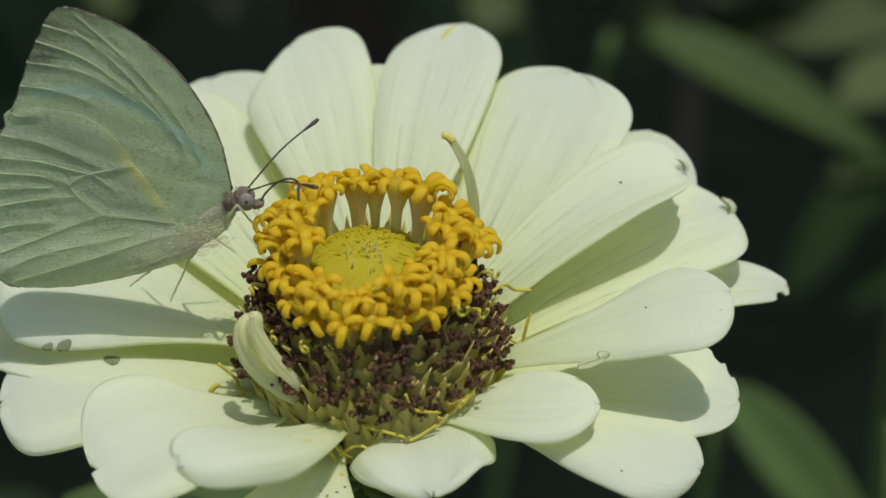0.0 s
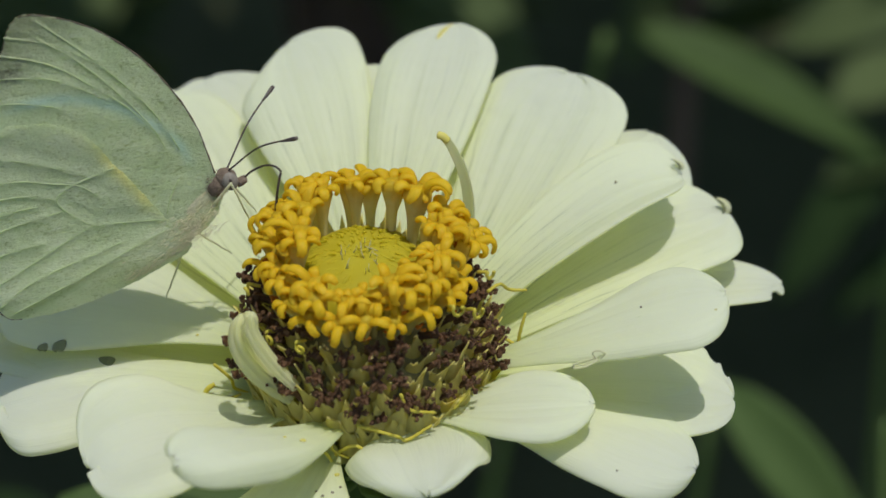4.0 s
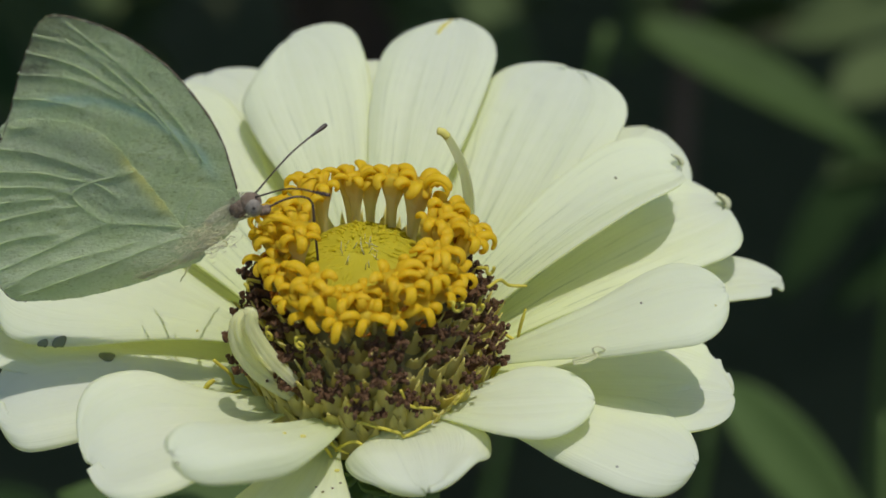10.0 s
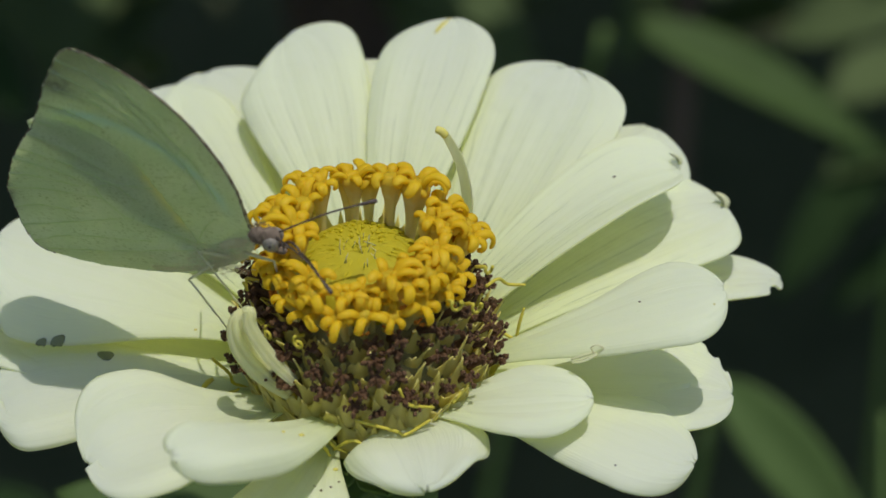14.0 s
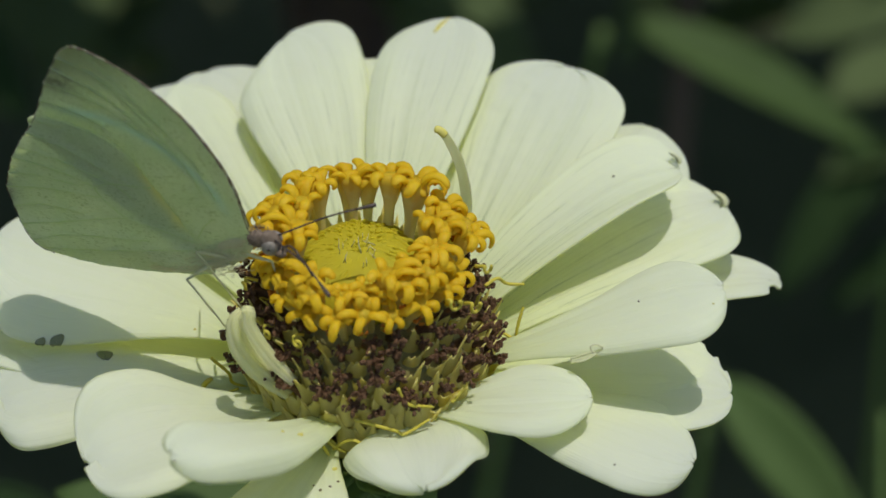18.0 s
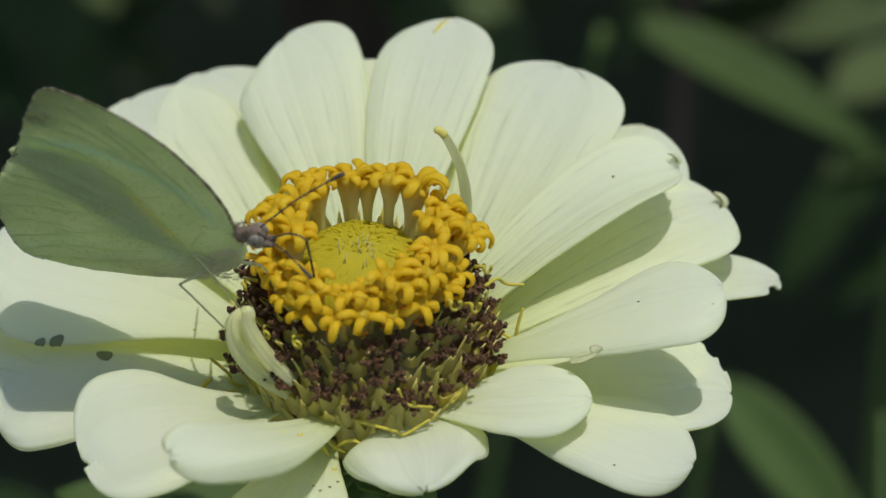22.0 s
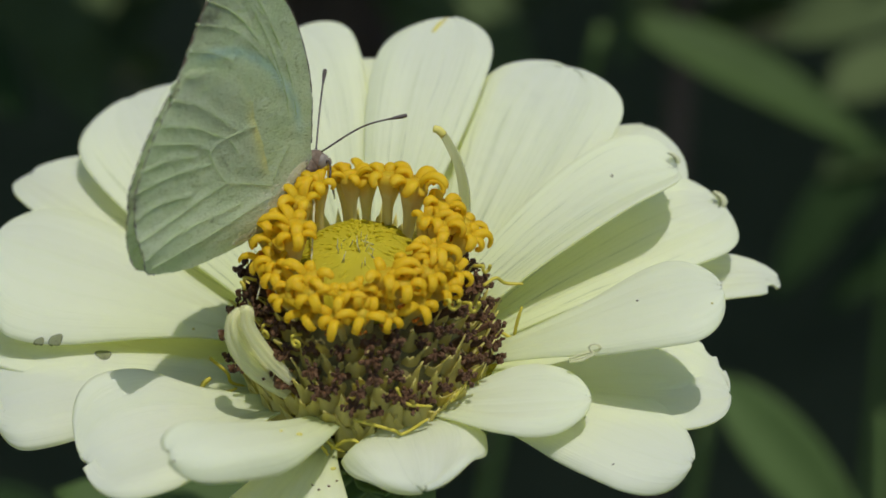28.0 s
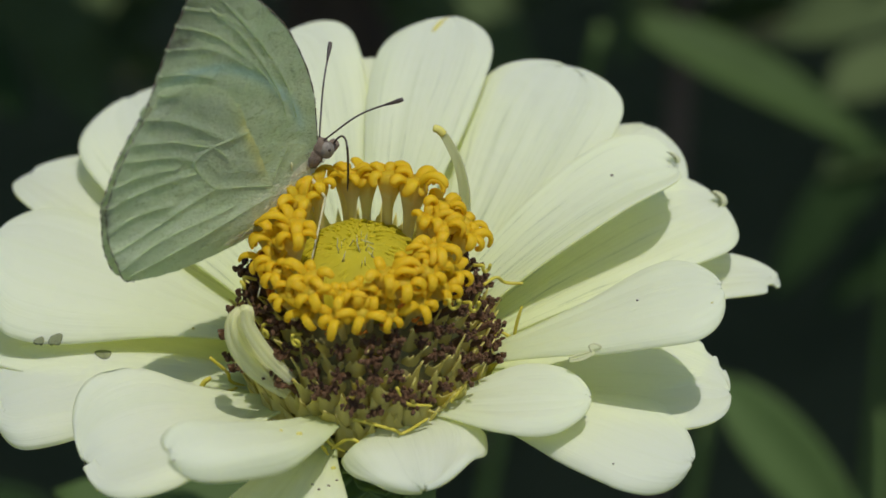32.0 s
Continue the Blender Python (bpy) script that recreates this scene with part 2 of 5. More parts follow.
def shell(points, thick, uvs):
    """A closed sheet from a grid of points [ns, nu, 3], its thickness along the grid's own normals."""
    ns, nu = points.shape[:2]
    du = np.gradient(points, axis=1)
    ds = np.gradient(points, axis=0)
    nor = np.cross(du, ds)
    nor /= np.maximum(np.linalg.norm(nor, axis=2, keepdims=True), 1e-12)
    nor[-1] = nor[-2]
    top, low = points + nor * thick / 2, points - nor * thick / 2
    v = np.concatenate([top.reshape(-1, 3), low.reshape(-1, 3)])
    n = ns * nu
    f = grid_faces(nu, ns) + grid_faces(nu, ns, n, True)
    ring = [j * nu for j in range(ns - 1, -1, -1)] + list(range(1, nu)) + [j * nu + nu - 1 for j in range(1, ns)] + [(ns - 1) * nu + i for i in range(nu - 2, 0, -1)]
    for a, b in zip(ring, ring[1:] + ring[:1]):
        f.append((b, a, a + n, b + n))
    return v, f, np.concatenate([uvs.reshape(-1, 2)] * 2)


def tube_data(path, radii, sides=8, flat=1.0, hint=None):
    """Verts and faces of a round bar along a path, closed at both ends."""
    path = [Vector(p) for p in path]
    v, side = [], Vector(hint) if hint else None
    for i, p in enumerate(path):
        t = (path[min(i + 1, len(path) - 1)] - path[max(i - 1, 0)]).normalized()
        if side is None:
            side = t.orthogonal().normalized()
        side = (side - t * side.dot(t)).normalized()
        up = t.cross(side)
        r = radii[i] if isinstance(radii, (list, tuple)) else radii
        for k in range(sides):
            a = 2 * math.pi * k / sides
            v.append(p + side * (r * math.cos(a)) + up * (r * flat * math.sin(a)))
    n = len(path)
    f = grid_faces(sides, n, wrap=True)
    f.append(tuple(range(sides))[::-1])
    f.append(tuple((n - 1) * sides + k for k in range(sides)))
    return v, f


def tube(name, path, radii, sides=8, flat=1.0, hint=None):
    return mesh(name, *tube_data(path, radii, sides, flat, hint))


def merge(pieces):
    v, f = [], []
    for pv, pf in pieces:
        o = len(v)
        v += [tuple(p) for p in pv]
        f += [tuple(i + o for i in q) for q in pf]
    return v, f


def blob_data(centre, axes, turn=None, nu=16, nv=11, rough=0.0, seed=0):
    """A closed rounded body with an uneven skin."""
    c = Vector(centre)
    v = []
    for j in range(nv):
        b = math.pi * (j + 0.001) / (nv - 1 + 0.002) - math.pi / 2
        for i in range(nu):
            a = 2 * math.pi * i / nu
            d = Vector((math.cos(b) * math.cos(a), math.cos(b) * math.sin(a), math.sin(b)))
            k = 1 + rough * noise.noise(d * 2.7 + Vector((seed, 0, 0)))
            p = Vector((d.x * axes[0], d.y * axes[1], d.z * axes[2])) * k
            v.append(c + (turn @ p if turn else p))
    f = grid_faces(nu, nv, wrap=True)
    f.append(tuple(range(nu))[::-1])
    f.append(tuple((nv - 1) * nu + k for k in range(nu)))
    return v, f


def bend(points, n):
    """A smooth path through a few points."""
    p = [Vector(q) for q in points]
    p = [p[0] * 2 - p[1]] + p + [p[-1] * 2 - p[-2]]
    out = []
    for i in range(1, len(p) - 2):
        for k in range(n):
            t = k / n
            a, b, c, d = p[i - 1], p[i], p[i + 1], p[i + 2]
            out.append(0.5 * (2 * b + (c - a) * t + (2 * a - 5 * b + 4 * c - d) * t * t + (3 * b - a - 3 * c + d) * t ** 3))
    out.append(p[-2])
    return out


# ---- ground ----
def build_ground():
    n = 60
    xs = np.concatenate([np.linspace(-400, -3, 6)[:-1], np.linspace(-3, 3, n), np.linspace(3, 400, 6)[1:]])
    m = len(xs)
    v = []
    for y in xs:
        for x in xs:
            near = max(abs(x), abs(y)) < 3.1
            v.append((x, y + 0.5, 0.03 * noise.noise(Vector((x * 3, y * 3, 0))) - 0.01 if near else 0.0))
    ob = new("ground", mesh("ground", v, grid_faces(m, m)))
    ob.data.materials.append(SOIL)
    tagged(ob, "dark bare garden soil between the plants", "ground", kind="structure")


build_ground()

# ---- the flower ----
flower = thing("zinnia_flower", "cream white zinnia with yellow disc florets on its stem", "flower", at=(0, 0, 0))
LIFT = np.array([0.0, 0.0, HEAD_Z])


def petal_points(u, s, az, rise, bend, droop, sweep, length, half, wide, claw, blunt, roll, cup, skew, z0, r0, rim, pleat, notch, bites, seed, ruffle=0.22, foot=None):
    k = np.linspace(0, 1, 61)
    e = np.radians(rise + bend * k + droop * np.clip((k - 0.55) / 0.45, 0, 1) ** 2)
    a = np.radians(az + sweep * k)
    t = np.stack([np.cos(e) * np.cos(a), np.cos(e) * np.sin(a), np.sin(e)], 1)
    c = np.zeros((61, 3))
    c[1:] = np.cumsum((t[1:] + t[:-1]) / 2 * (length / 60), 0)
    c += np.array([*(foot or (r0 * math.cos(radians(az)), r0 * math.sin(radians(az)))), z0])
    side = np.stack([-np.sin(a), np.cos(a), 0 * a], 1)
    nor = np.cross(t, side)
    rr = np.radians(roll) * k[:, None]
    sd, nr = side * np.cos(rr) + nor * np.sin(rr), nor * np.cos(rr) - side * np.sin(rr)

    def along(q, at):
        return np.stack([np.interp(at, k, q[:, i]) for i in range(3)], -1)
    x = np.clip(s / wide, 0, 1)
    w = claw + (1 - claw) * (x * x * (3 - 2 * x))
    y = np.clip((s - wide) / (1 - wide), 0, 1)
    w = half * w * np.sqrt(np.clip(1 - y ** blunt, 0, 1))
    for end, at, deep, broad in bites:
        edge = np.clip((u * end - 0.55) / 0.45, 0, 1) ** 1.5
        u = u * (1 - deep * edge * np.exp(-((s - at) / broad) ** 4))
    # the tip's small notches pull the outline back
    tipness = np.clip((s - 0.8) / 0.2, 0, 1) ** 2
    cut = tipness * sum(deep * np.exp(-((u - at) / broad) ** 2) for at, deep, broad in notch)
    ph = seed * 1.7
    wave = ruffle * np.sin(s * 7 + ph + u * 2.2) * np.abs(u) * s + (0.03 + 0.4 * ruffle) * np.sin(s * 15 + ph * 2 - u * 3) * s * u * u
    ridge = pleat * (np.cos(u * 9.4 + 0.5 * np.sin(ph)) * 0.5 + 0.35 * np.cos(u * 21 + ph)) * (1 - 0.55 * s) * np.clip(w / 3, 0, 1)
    high = cup * w * u * u - rim * w * np.abs(u) ** 7 * np.clip(s * 2, 0, 1) + wave + ridge
    return along(c, s) + along(sd, s) * (w * u)[..., None] + along(nr, s) * high[..., None] + along(t, s) * (skew * w * u * s ** 2 - cut)[..., None]


def ray_petal(az, rise, bend, droop, sweep, length, half, wide, claw, blunt, roll, cup, skew, z0, r0=10.5, rim=0.10, pleat=0.24, notch=((0.25, 0.5, 0.10), (-0.35, 0.3, 0.12)), bites=(), spots=(), dry=None, seed=None, label="", ruffle=0.22, foot=None):
    seed = az if seed is None else seed
    nu, ns = 29, 70
    u = np.linspace(-1, 1, nu)
    u = np.sign(u) * (1 - (1 - np.abs(u)) ** 1.25)
    q = np.linspace(0, 1, ns)
    s = 1 - (1 - q) ** 1.7 * 0.999 - 0.001
    uu, ss = np.meshgrid(u, s)
    args = (az, rise, bend, droop, sweep, length, half, wide, claw, blunt, roll, cup, skew, z0, r0, rim, pleat, notch, bites, seed, ruffle, foot)
    p = petal_points(uu, ss, *args) * MM + LIFT
    off = (seed * 0.137) % 5.0
    v, f, uv = shell(p, 0.28 * MM, np.stack([uu * 0.5 + off, ss], -1))
    ob = part("ray_petal", mesh("ray_petal", v, f, uvs=uv), PETAL if 25 < az < 150 else SMOOTH_PETAL, flower, label)
    # round dark olive patches laid over the petal
    for su, sv, ru, rv in spots:
        q, a = np.meshgrid(np.linspace(0.02, 1, 5), np.linspace(0, 2 * math.pi, 25))
        q = q * (1 + 0.12 * np.sin(a * 3 + su * 9))
        pu, pv = np.clip(su + ru * q * np.cos(a), -1, 1), sv + rv * q * np.sin(a)
        v, f, uv = shell(petal_points(pu, pv, *args) * MM + LIFT, 0.42 * MM, np.stack([pu, pv], -1))
        part("blemish", mesh("blemish", v, f), SPOT_AND_SHADE, ob, "dark olive spot on the petal")
    if dry:
        d0, d1, s0 = dry
        uu, ss = np.meshgrid(np.linspace(d0, d1, 5), np.linspace(s0, 0.998, 10))
        mid = (d0 + d1) / 2
        uu = mid + (uu - mid) * (0.25 + 0.75 * (ss - s0) / (1 - s0))
        p = petal_points(uu, ss, *args) * MM + LIFT
        v, f, uv = shell(p, 0.5 * MM, np.stack([uu, ss], -1))
        part("dried_tip", mesh("dried_tip", v, f), DRY, ob, "yellow dried mark on the petal's tip")


def build_petals():
    ray_petal(az=100.6, rise=34.7, bend=-16.1, droop=-13.6, sweep=7.4, length=40.9, half=7.97, wide=0.85, claw=0.15, blunt=2.16, roll=-15.5, cup=-0.02, skew=-0.48, z0=2.0, rim=0.10, notch=((0.3, 0.5, 0.12), (-0.5, 0.4, 0.1)))
    ray_petal(az=82.9, rise=36.4, bend=-10.8, droop=-14.7, sweep=-10.8, length=40.8, half=6.84, wide=0.82, claw=0.30, blunt=2.08, roll=1.1, cup=0.04, skew=-0.13, z0=2.5, rim=0.10, dry=(0.08, 0.30, 0.93))
    ray_petal(az=54.3, rise=31.6, bend=-2.4, droop=-10.4, sweep=10.9, length=38.8, half=9.01, wide=0.83, claw=0.33, blunt=2.47, roll=2.3, cup=0.07, skew=0.02, z0=0.5, rim=0.10, notch=((0.05, 0.5, 0.06), (0.5, 0.4, 0.1), (-0.55, 0.5, 0.1)))
    ray_petal(az=36.4, rise=32.2, bend=-10.1, droop=-29.9, sweep=-18.2, length=33.0, half=6.67, wide=0.82, claw=0.42, blunt=2.54, roll=-1.8, cup=0.38, skew=0.25, z0=2.5, rim=0.10, notch=((0.3, 0.9, 0.06), (0.55, 0.7, 0.05), (-0.3, 0.3, 0.1)))
    ray_petal(az=43.3, rise=22.7, bend=-3.7, droop=-6.1, sweep=6.9, length=38.9, half=10.15, wide=0.66, claw=0.35, blunt=2.53, roll=-1.4, cup=-0.16, skew=-0.07, z0=0.0, rim=0.10)
    ray_petal(az=29.5, rise=22.8, bend=-12.1, droop=-17.7, sweep=-2.2, length=37.0, half=8.84, wide=0.78, claw=0.35, blunt=2.62, roll=7.0, cup=0.12, skew=-0.04, z0=0.5, rim=0.10)
    ray_petal(az=22.3, rise=16.3, bend=-14.9, droop=-24.2, sweep=-6.6, length=40.0, half=4.91, wide=0.66, claw=0.35, blunt=2.61, roll=4.0, cup=0.14, skew=-0.09, z0=-1.0, rim=0.10, bites=((-1, 0.95, 0.35, 0.02),), notch=((-0.45, 1.4, 0.10), (0.1, 0.4, 0.1)))
    ray_petal(az=-11.2, rise=25.1, bend=-0.4, droop=-20.6, sweep=10.3, length=30.0, half=6.53, wide=0.82, claw=0.24, blunt=1.72, roll=13.2, cup=-0.04, skew=-0.18, z0=3.7, rim=0.14, notch=((-0.3, 0.4, 0.12), (0.35, 0.3, 0.1)))
    ray_petal(az=-4.5, rise=9.6, bend=-11.0, droop=-15.5, sweep=-0.6, length=29.4, half=9.37, wide=0.65, claw=0.35, blunt=2.55, roll=4.0, cup=0.12, skew=-0.11, z0=-0.5, rim=0.10, bites=((1, 0.93, 0.2, 0.02), (1, 0.97, 0.3, 0.012)), notch=((-0.2, 0.4, 0.1),))
    ray_petal(az=-14.0, rise=19.0, bend=-11.0, droop=-14.0, sweep=6.0, length=20.2, half=5.8, wide=0.66, claw=0.25, blunt=1.87, roll=9.0, cup=0.12, skew=-0.13, z0=1.8, rim=0.22, ruffle=0.4, foot=(4.4, -8.7))
    ray_petal(az=-26.0, rise=9.2, bend=-18.5, droop=-19.0, sweep=2.2, length=28.0, half=7.79, wide=0.76, claw=0.42, blunt=1.69, roll=2.0, cup=-0.07, skew=-0.17, z0=1.5, rim=0.16, notch=((-0.25, 0.9, 0.08), (0.4, 0.3, 0.1)), ruffle=0.35, pleat=0.14)
    ray_petal(az=-70.7, rise=5.7, bend=-7.1, droop=-44.0, sweep=-14.3, length=13.3, half=7.77, wide=0.41, claw=0.15, blunt=1.60, roll=9.1, cup=0.10, skew=-0.09, z0=2.0, rim=0.32, notch=((0.15, 0.7, 0.12), (-0.4, 0.8, 0.15), (0.65, 0.6, 0.1)), ruffle=0.9, pleat=0.08)
    ray_petal(az=-109.4, rise=21.7, bend=9.6, droop=-31.1, sweep=-27.3, length=30.6, half=4.72, wide=0.66, claw=0.37, blunt=2.43, roll=-16.3, cup=-0.04, skew=0.08, z0=2.0, rim=0.38, ruffle=0.6, pleat=0.08)
    ray_petal(az=-141.4, rise=12.2, bend=-8.7, droop=-35.2, sweep=-14.9, length=25.1, half=8.62, wide=0.73, claw=0.18, blunt=3.02, roll=-17.9, cup=0.41, skew=0.19, z0=1.0, rim=0.28, notch=((0.42, 1.2, 0.28), (-0.2, 0.5, 0.15)), ruffle=0.7, pleat=0.12)
    ray_petal(az=-178.5, rise=9.7, bend=-13.8, droop=-20.2, sweep=7.8, length=31.3, half=8.81, wide=0.85, claw=0.33, blunt=2.51, roll=-6.2, cup=0.05, skew=0.07, z0=-0.5, rim=0.24, spots=((-0.47, 0.60, 0.09, 0.028),), notch=((-0.3, 0.8, 0.15), (0.5, 1.0, 0.12)), ruffle=0.4, pleat=0.12)
    ray_petal(az=158.2, rise=15.6, bend=-8.2, droop=-7.8, sweep=1.8, length=36.1, half=12.59, wide=0.83, claw=0.15, blunt=1.93, roll=-1.6, cup=-0.16, skew=-0.25, z0=2.0, rim=0.12, spots=((0.98, 0.655, 0.06, 0.022), (1.0, 0.71, 0.045, 0.018)))
    ray_petal(az=138.1, rise=12.3, bend=-7.8, droop=-16.1, sweep=-0.2, length=45.9, half=8.44, wide=0.61, claw=0.35, blunt=2.46, roll=0.4, cup=0.25, skew=0.06, z0=0.2, rim=0.10)
    ray_petal(az=129.6, rise=16.4, bend=-7.6, droop=-5.1, sweep=-15.3, length=45.2, half=9.9, wide=0.76, claw=0.42, blunt=2.65, roll=-8.9, cup=0.16, skew=-0.19, z0=1.7, rim=0.10)
    ray_petal(az=-110.5, rise=2.4, bend=-8.3, droop=-10.0, sweep=6.3, length=26.0, half=6.85, wide=0.58, claw=0.15, blunt=2.30, roll=4.0, cup=-0.04, skew=-0.03, z0=-0.5, rim=0.10)
    ray_petal(az=113.6, rise=23.4, bend=-7.8, droop=-8.7, sweep=-1.1, length=46.0, half=10.31, wide=0.64, claw=0.35, blunt=2.51, roll=-5.9, cup=0.11, skew=-0.05, z0=-2.0, rim=0.10)
    ray_petal(az=91.3, rise=31.1, bend=-5.5, droop=-8.9, sweep=0.8, length=37.7, half=7.89, wide=0.60, claw=0.35, blunt=2.28, roll=-1.5, cup=-0.03, skew=-0.03, z0=0.0, rim=0.10)
    # petals of the lower whorl, seen only in the gaps
    ray_petal(az=66, rise=31, bend=-6, droop=-10, sweep=0, length=33, half=8.0, wide=0.7, claw=0.4, blunt=2.3, roll=0, cup=0.1, skew=0, z0=-0.5)
    ray_petal(az=168, rise=7, bend=-7, droop=-8, sweep=0, length=38, half=8.5, wide=0.5, claw=0.9, blunt=2.3, roll=0, cup=0.1, skew=0, z0=-1.2)
    ray_petal(az=3, rise=9, bend=-6, droop=-8, sweep=0, length=27, half=7.5, wide=0.6, claw=0.4, blunt=2.3, roll=0, cup=0.1, skew=0, z0=-1.2)


build_petals()


def axis_lean(p):
    """The disc leans a little to one side and towards the front."""
    x, y, z = p
    return Vector((x - 0.055 * z, y - 0.10 * z, z + 0.22 * y * min(1.0, max(0.0, (z - 4) / 10)))) * MM + Vector(LIFT)


def turned(name, prof, material, label):
    n = 48
    v = []
    for r, z in prof:
        for i in range(n):
            a = 2 * math.pi * i / n
            k = 1 + 0.02 * noise.noise(Vector((math.cos(a) * 3, math.sin(a) * 3, z * 0.4)))
            v.append(axis_lean((r * k * math.cos(a), r * k * math.sin(a), z)))
    f = grid_faces(n, len(prof), wrap=True)
    f.append(tuple((len(prof) - 1) * n + i for i in range(n)))
    part(name, mesh(name, v, f), material, flower, label)


def build_disc():
    # a bluff cone with a domed top
    turned("receptacle", [(8.0, -3.0), (11.4, -1.0), (12.5, 2.0), (12.3, 6.0), (11.0, 9.6), (8.8, 12.6), (6.8, 14.2)], DISC, "olive brown cone under the florets")
    turned("dome", [(7.2, 12.2), (7.1, 14.6), (6.4, 16.1), (4.6, 17.0), (2.2, 17.5), (0.05, 17.6)], BUD, "yellow-green dome of closed buds")


def frame_on_axis(a, r, z, tilt=0.0, spin=0.0, size=1.0):
    """A pose on the disc at angle a; its z leans outwards by tilt, its x points outwards."""
    p = axis_lean((r * math.cos(a), r * math.sin(a), z))
    return Matrix.Translation(p) @ Matrix.Rotation(a, 4, "Z") @ Matrix.Rotation(tilt, 4, "Y") @ Matrix.Rotation(spin, 4, "Z") @ Matrix.Scale(size, 4)


def floret_mesh(seed, tall, curl):
    """A fluted, flaring tube that opens into five narrow lobes, hooked outwards."""
    r = random.Random(seed)
    pieces, uvs = [], []
    sides = 15
    path = [(0, 0, (-3.4 + (tall + 3.4) * k / 9) * MM) for k in range(10)]
    pv, pf = tube_data(path, [x * MM for x in (0.5, 0.5, 0.5, 0.5, 0.54, 0.64, 0.80, 1.02, 1.24, 1.14)], sides)
    pv = [Vector((p.x * g, p.y * g, p.z)) for p, g in ((p, 1 + (0.13 if i % 3 else -0.12) * (i // sides) / 9) for i, p in enumerate(pv))]
    pieces.append((pv, pf))
    uvs += [(0.5, 0.5 * (i // sides) / 9) for i in range(len(pv))]
    # most lobes hook over to the outer side
    for a0 in (0.0, 1.1, -1.1, 2.35, -2.35):
        a = a0 + r.uniform(-0.3, 0.3)
        c = curl * r.uniform(0.85, 1.3)
        rr = r.uniform(0.95, 1.35) * (1.0 if abs(a0) < 1.5 else 0.6)
        lean = r.uniform(-1.0, 1.0)
        pts, rads = [], []
        x, up, ang = 0.9, tall - 0.45, 0.2
        for j in range(11):
            q = j / 10
            side = lean * q * q * 1.2
            pts.append(((x * math.cos(a) - side * math.sin(a)) * MM, (x * math.sin(a) + side * math.cos(a)) * MM, up * MM))
            rads.append((0.57 + 0.11 * math.sin(math.pi * min(1, q * 1.1)) - 0.16 * q * q) * MM * (1.0 if j < 10 else 0.55))
            step = 3.6 * rr / 10 * (1 - 0.3 * q)
            x, up, ang = x + step * math.sin(ang), up + step * math.cos(ang), ang + c / 10
        pv, pf = tube_data(pts, rads, 9, 0.56, (-math.sin(a), math.cos(a), 0))
        pieces.append((pv, pf))
        uvs += [(0.5, 0.55 + 0.45 * (i // 9) / 10) for i in range(len(pv))]
    v, f = merge(pieces)
    return mesh("disc_floret", v, f, uvs=uvs)


def bud_mesh(seed):
    """A closed floret: a slender drop that leans to the middle and ends in a point."""
    r = random.Random(seed)
    path = bend([(0.25, 0, -0.5), (0.12, 0, 0.1), (-0.25, r.uniform(-0.1, 0.1), 0.55), (-0.85, r.uniform(-0.2, 0.2), 0.85)], 3)
    n = len(path)
    return mesh("floret_bud", *tube_data([p * MM for p in path], [(0.36 * (1 - (k / (n - 1)) ** 2.2) + 0.03) * MM for k in range(n)], 7))


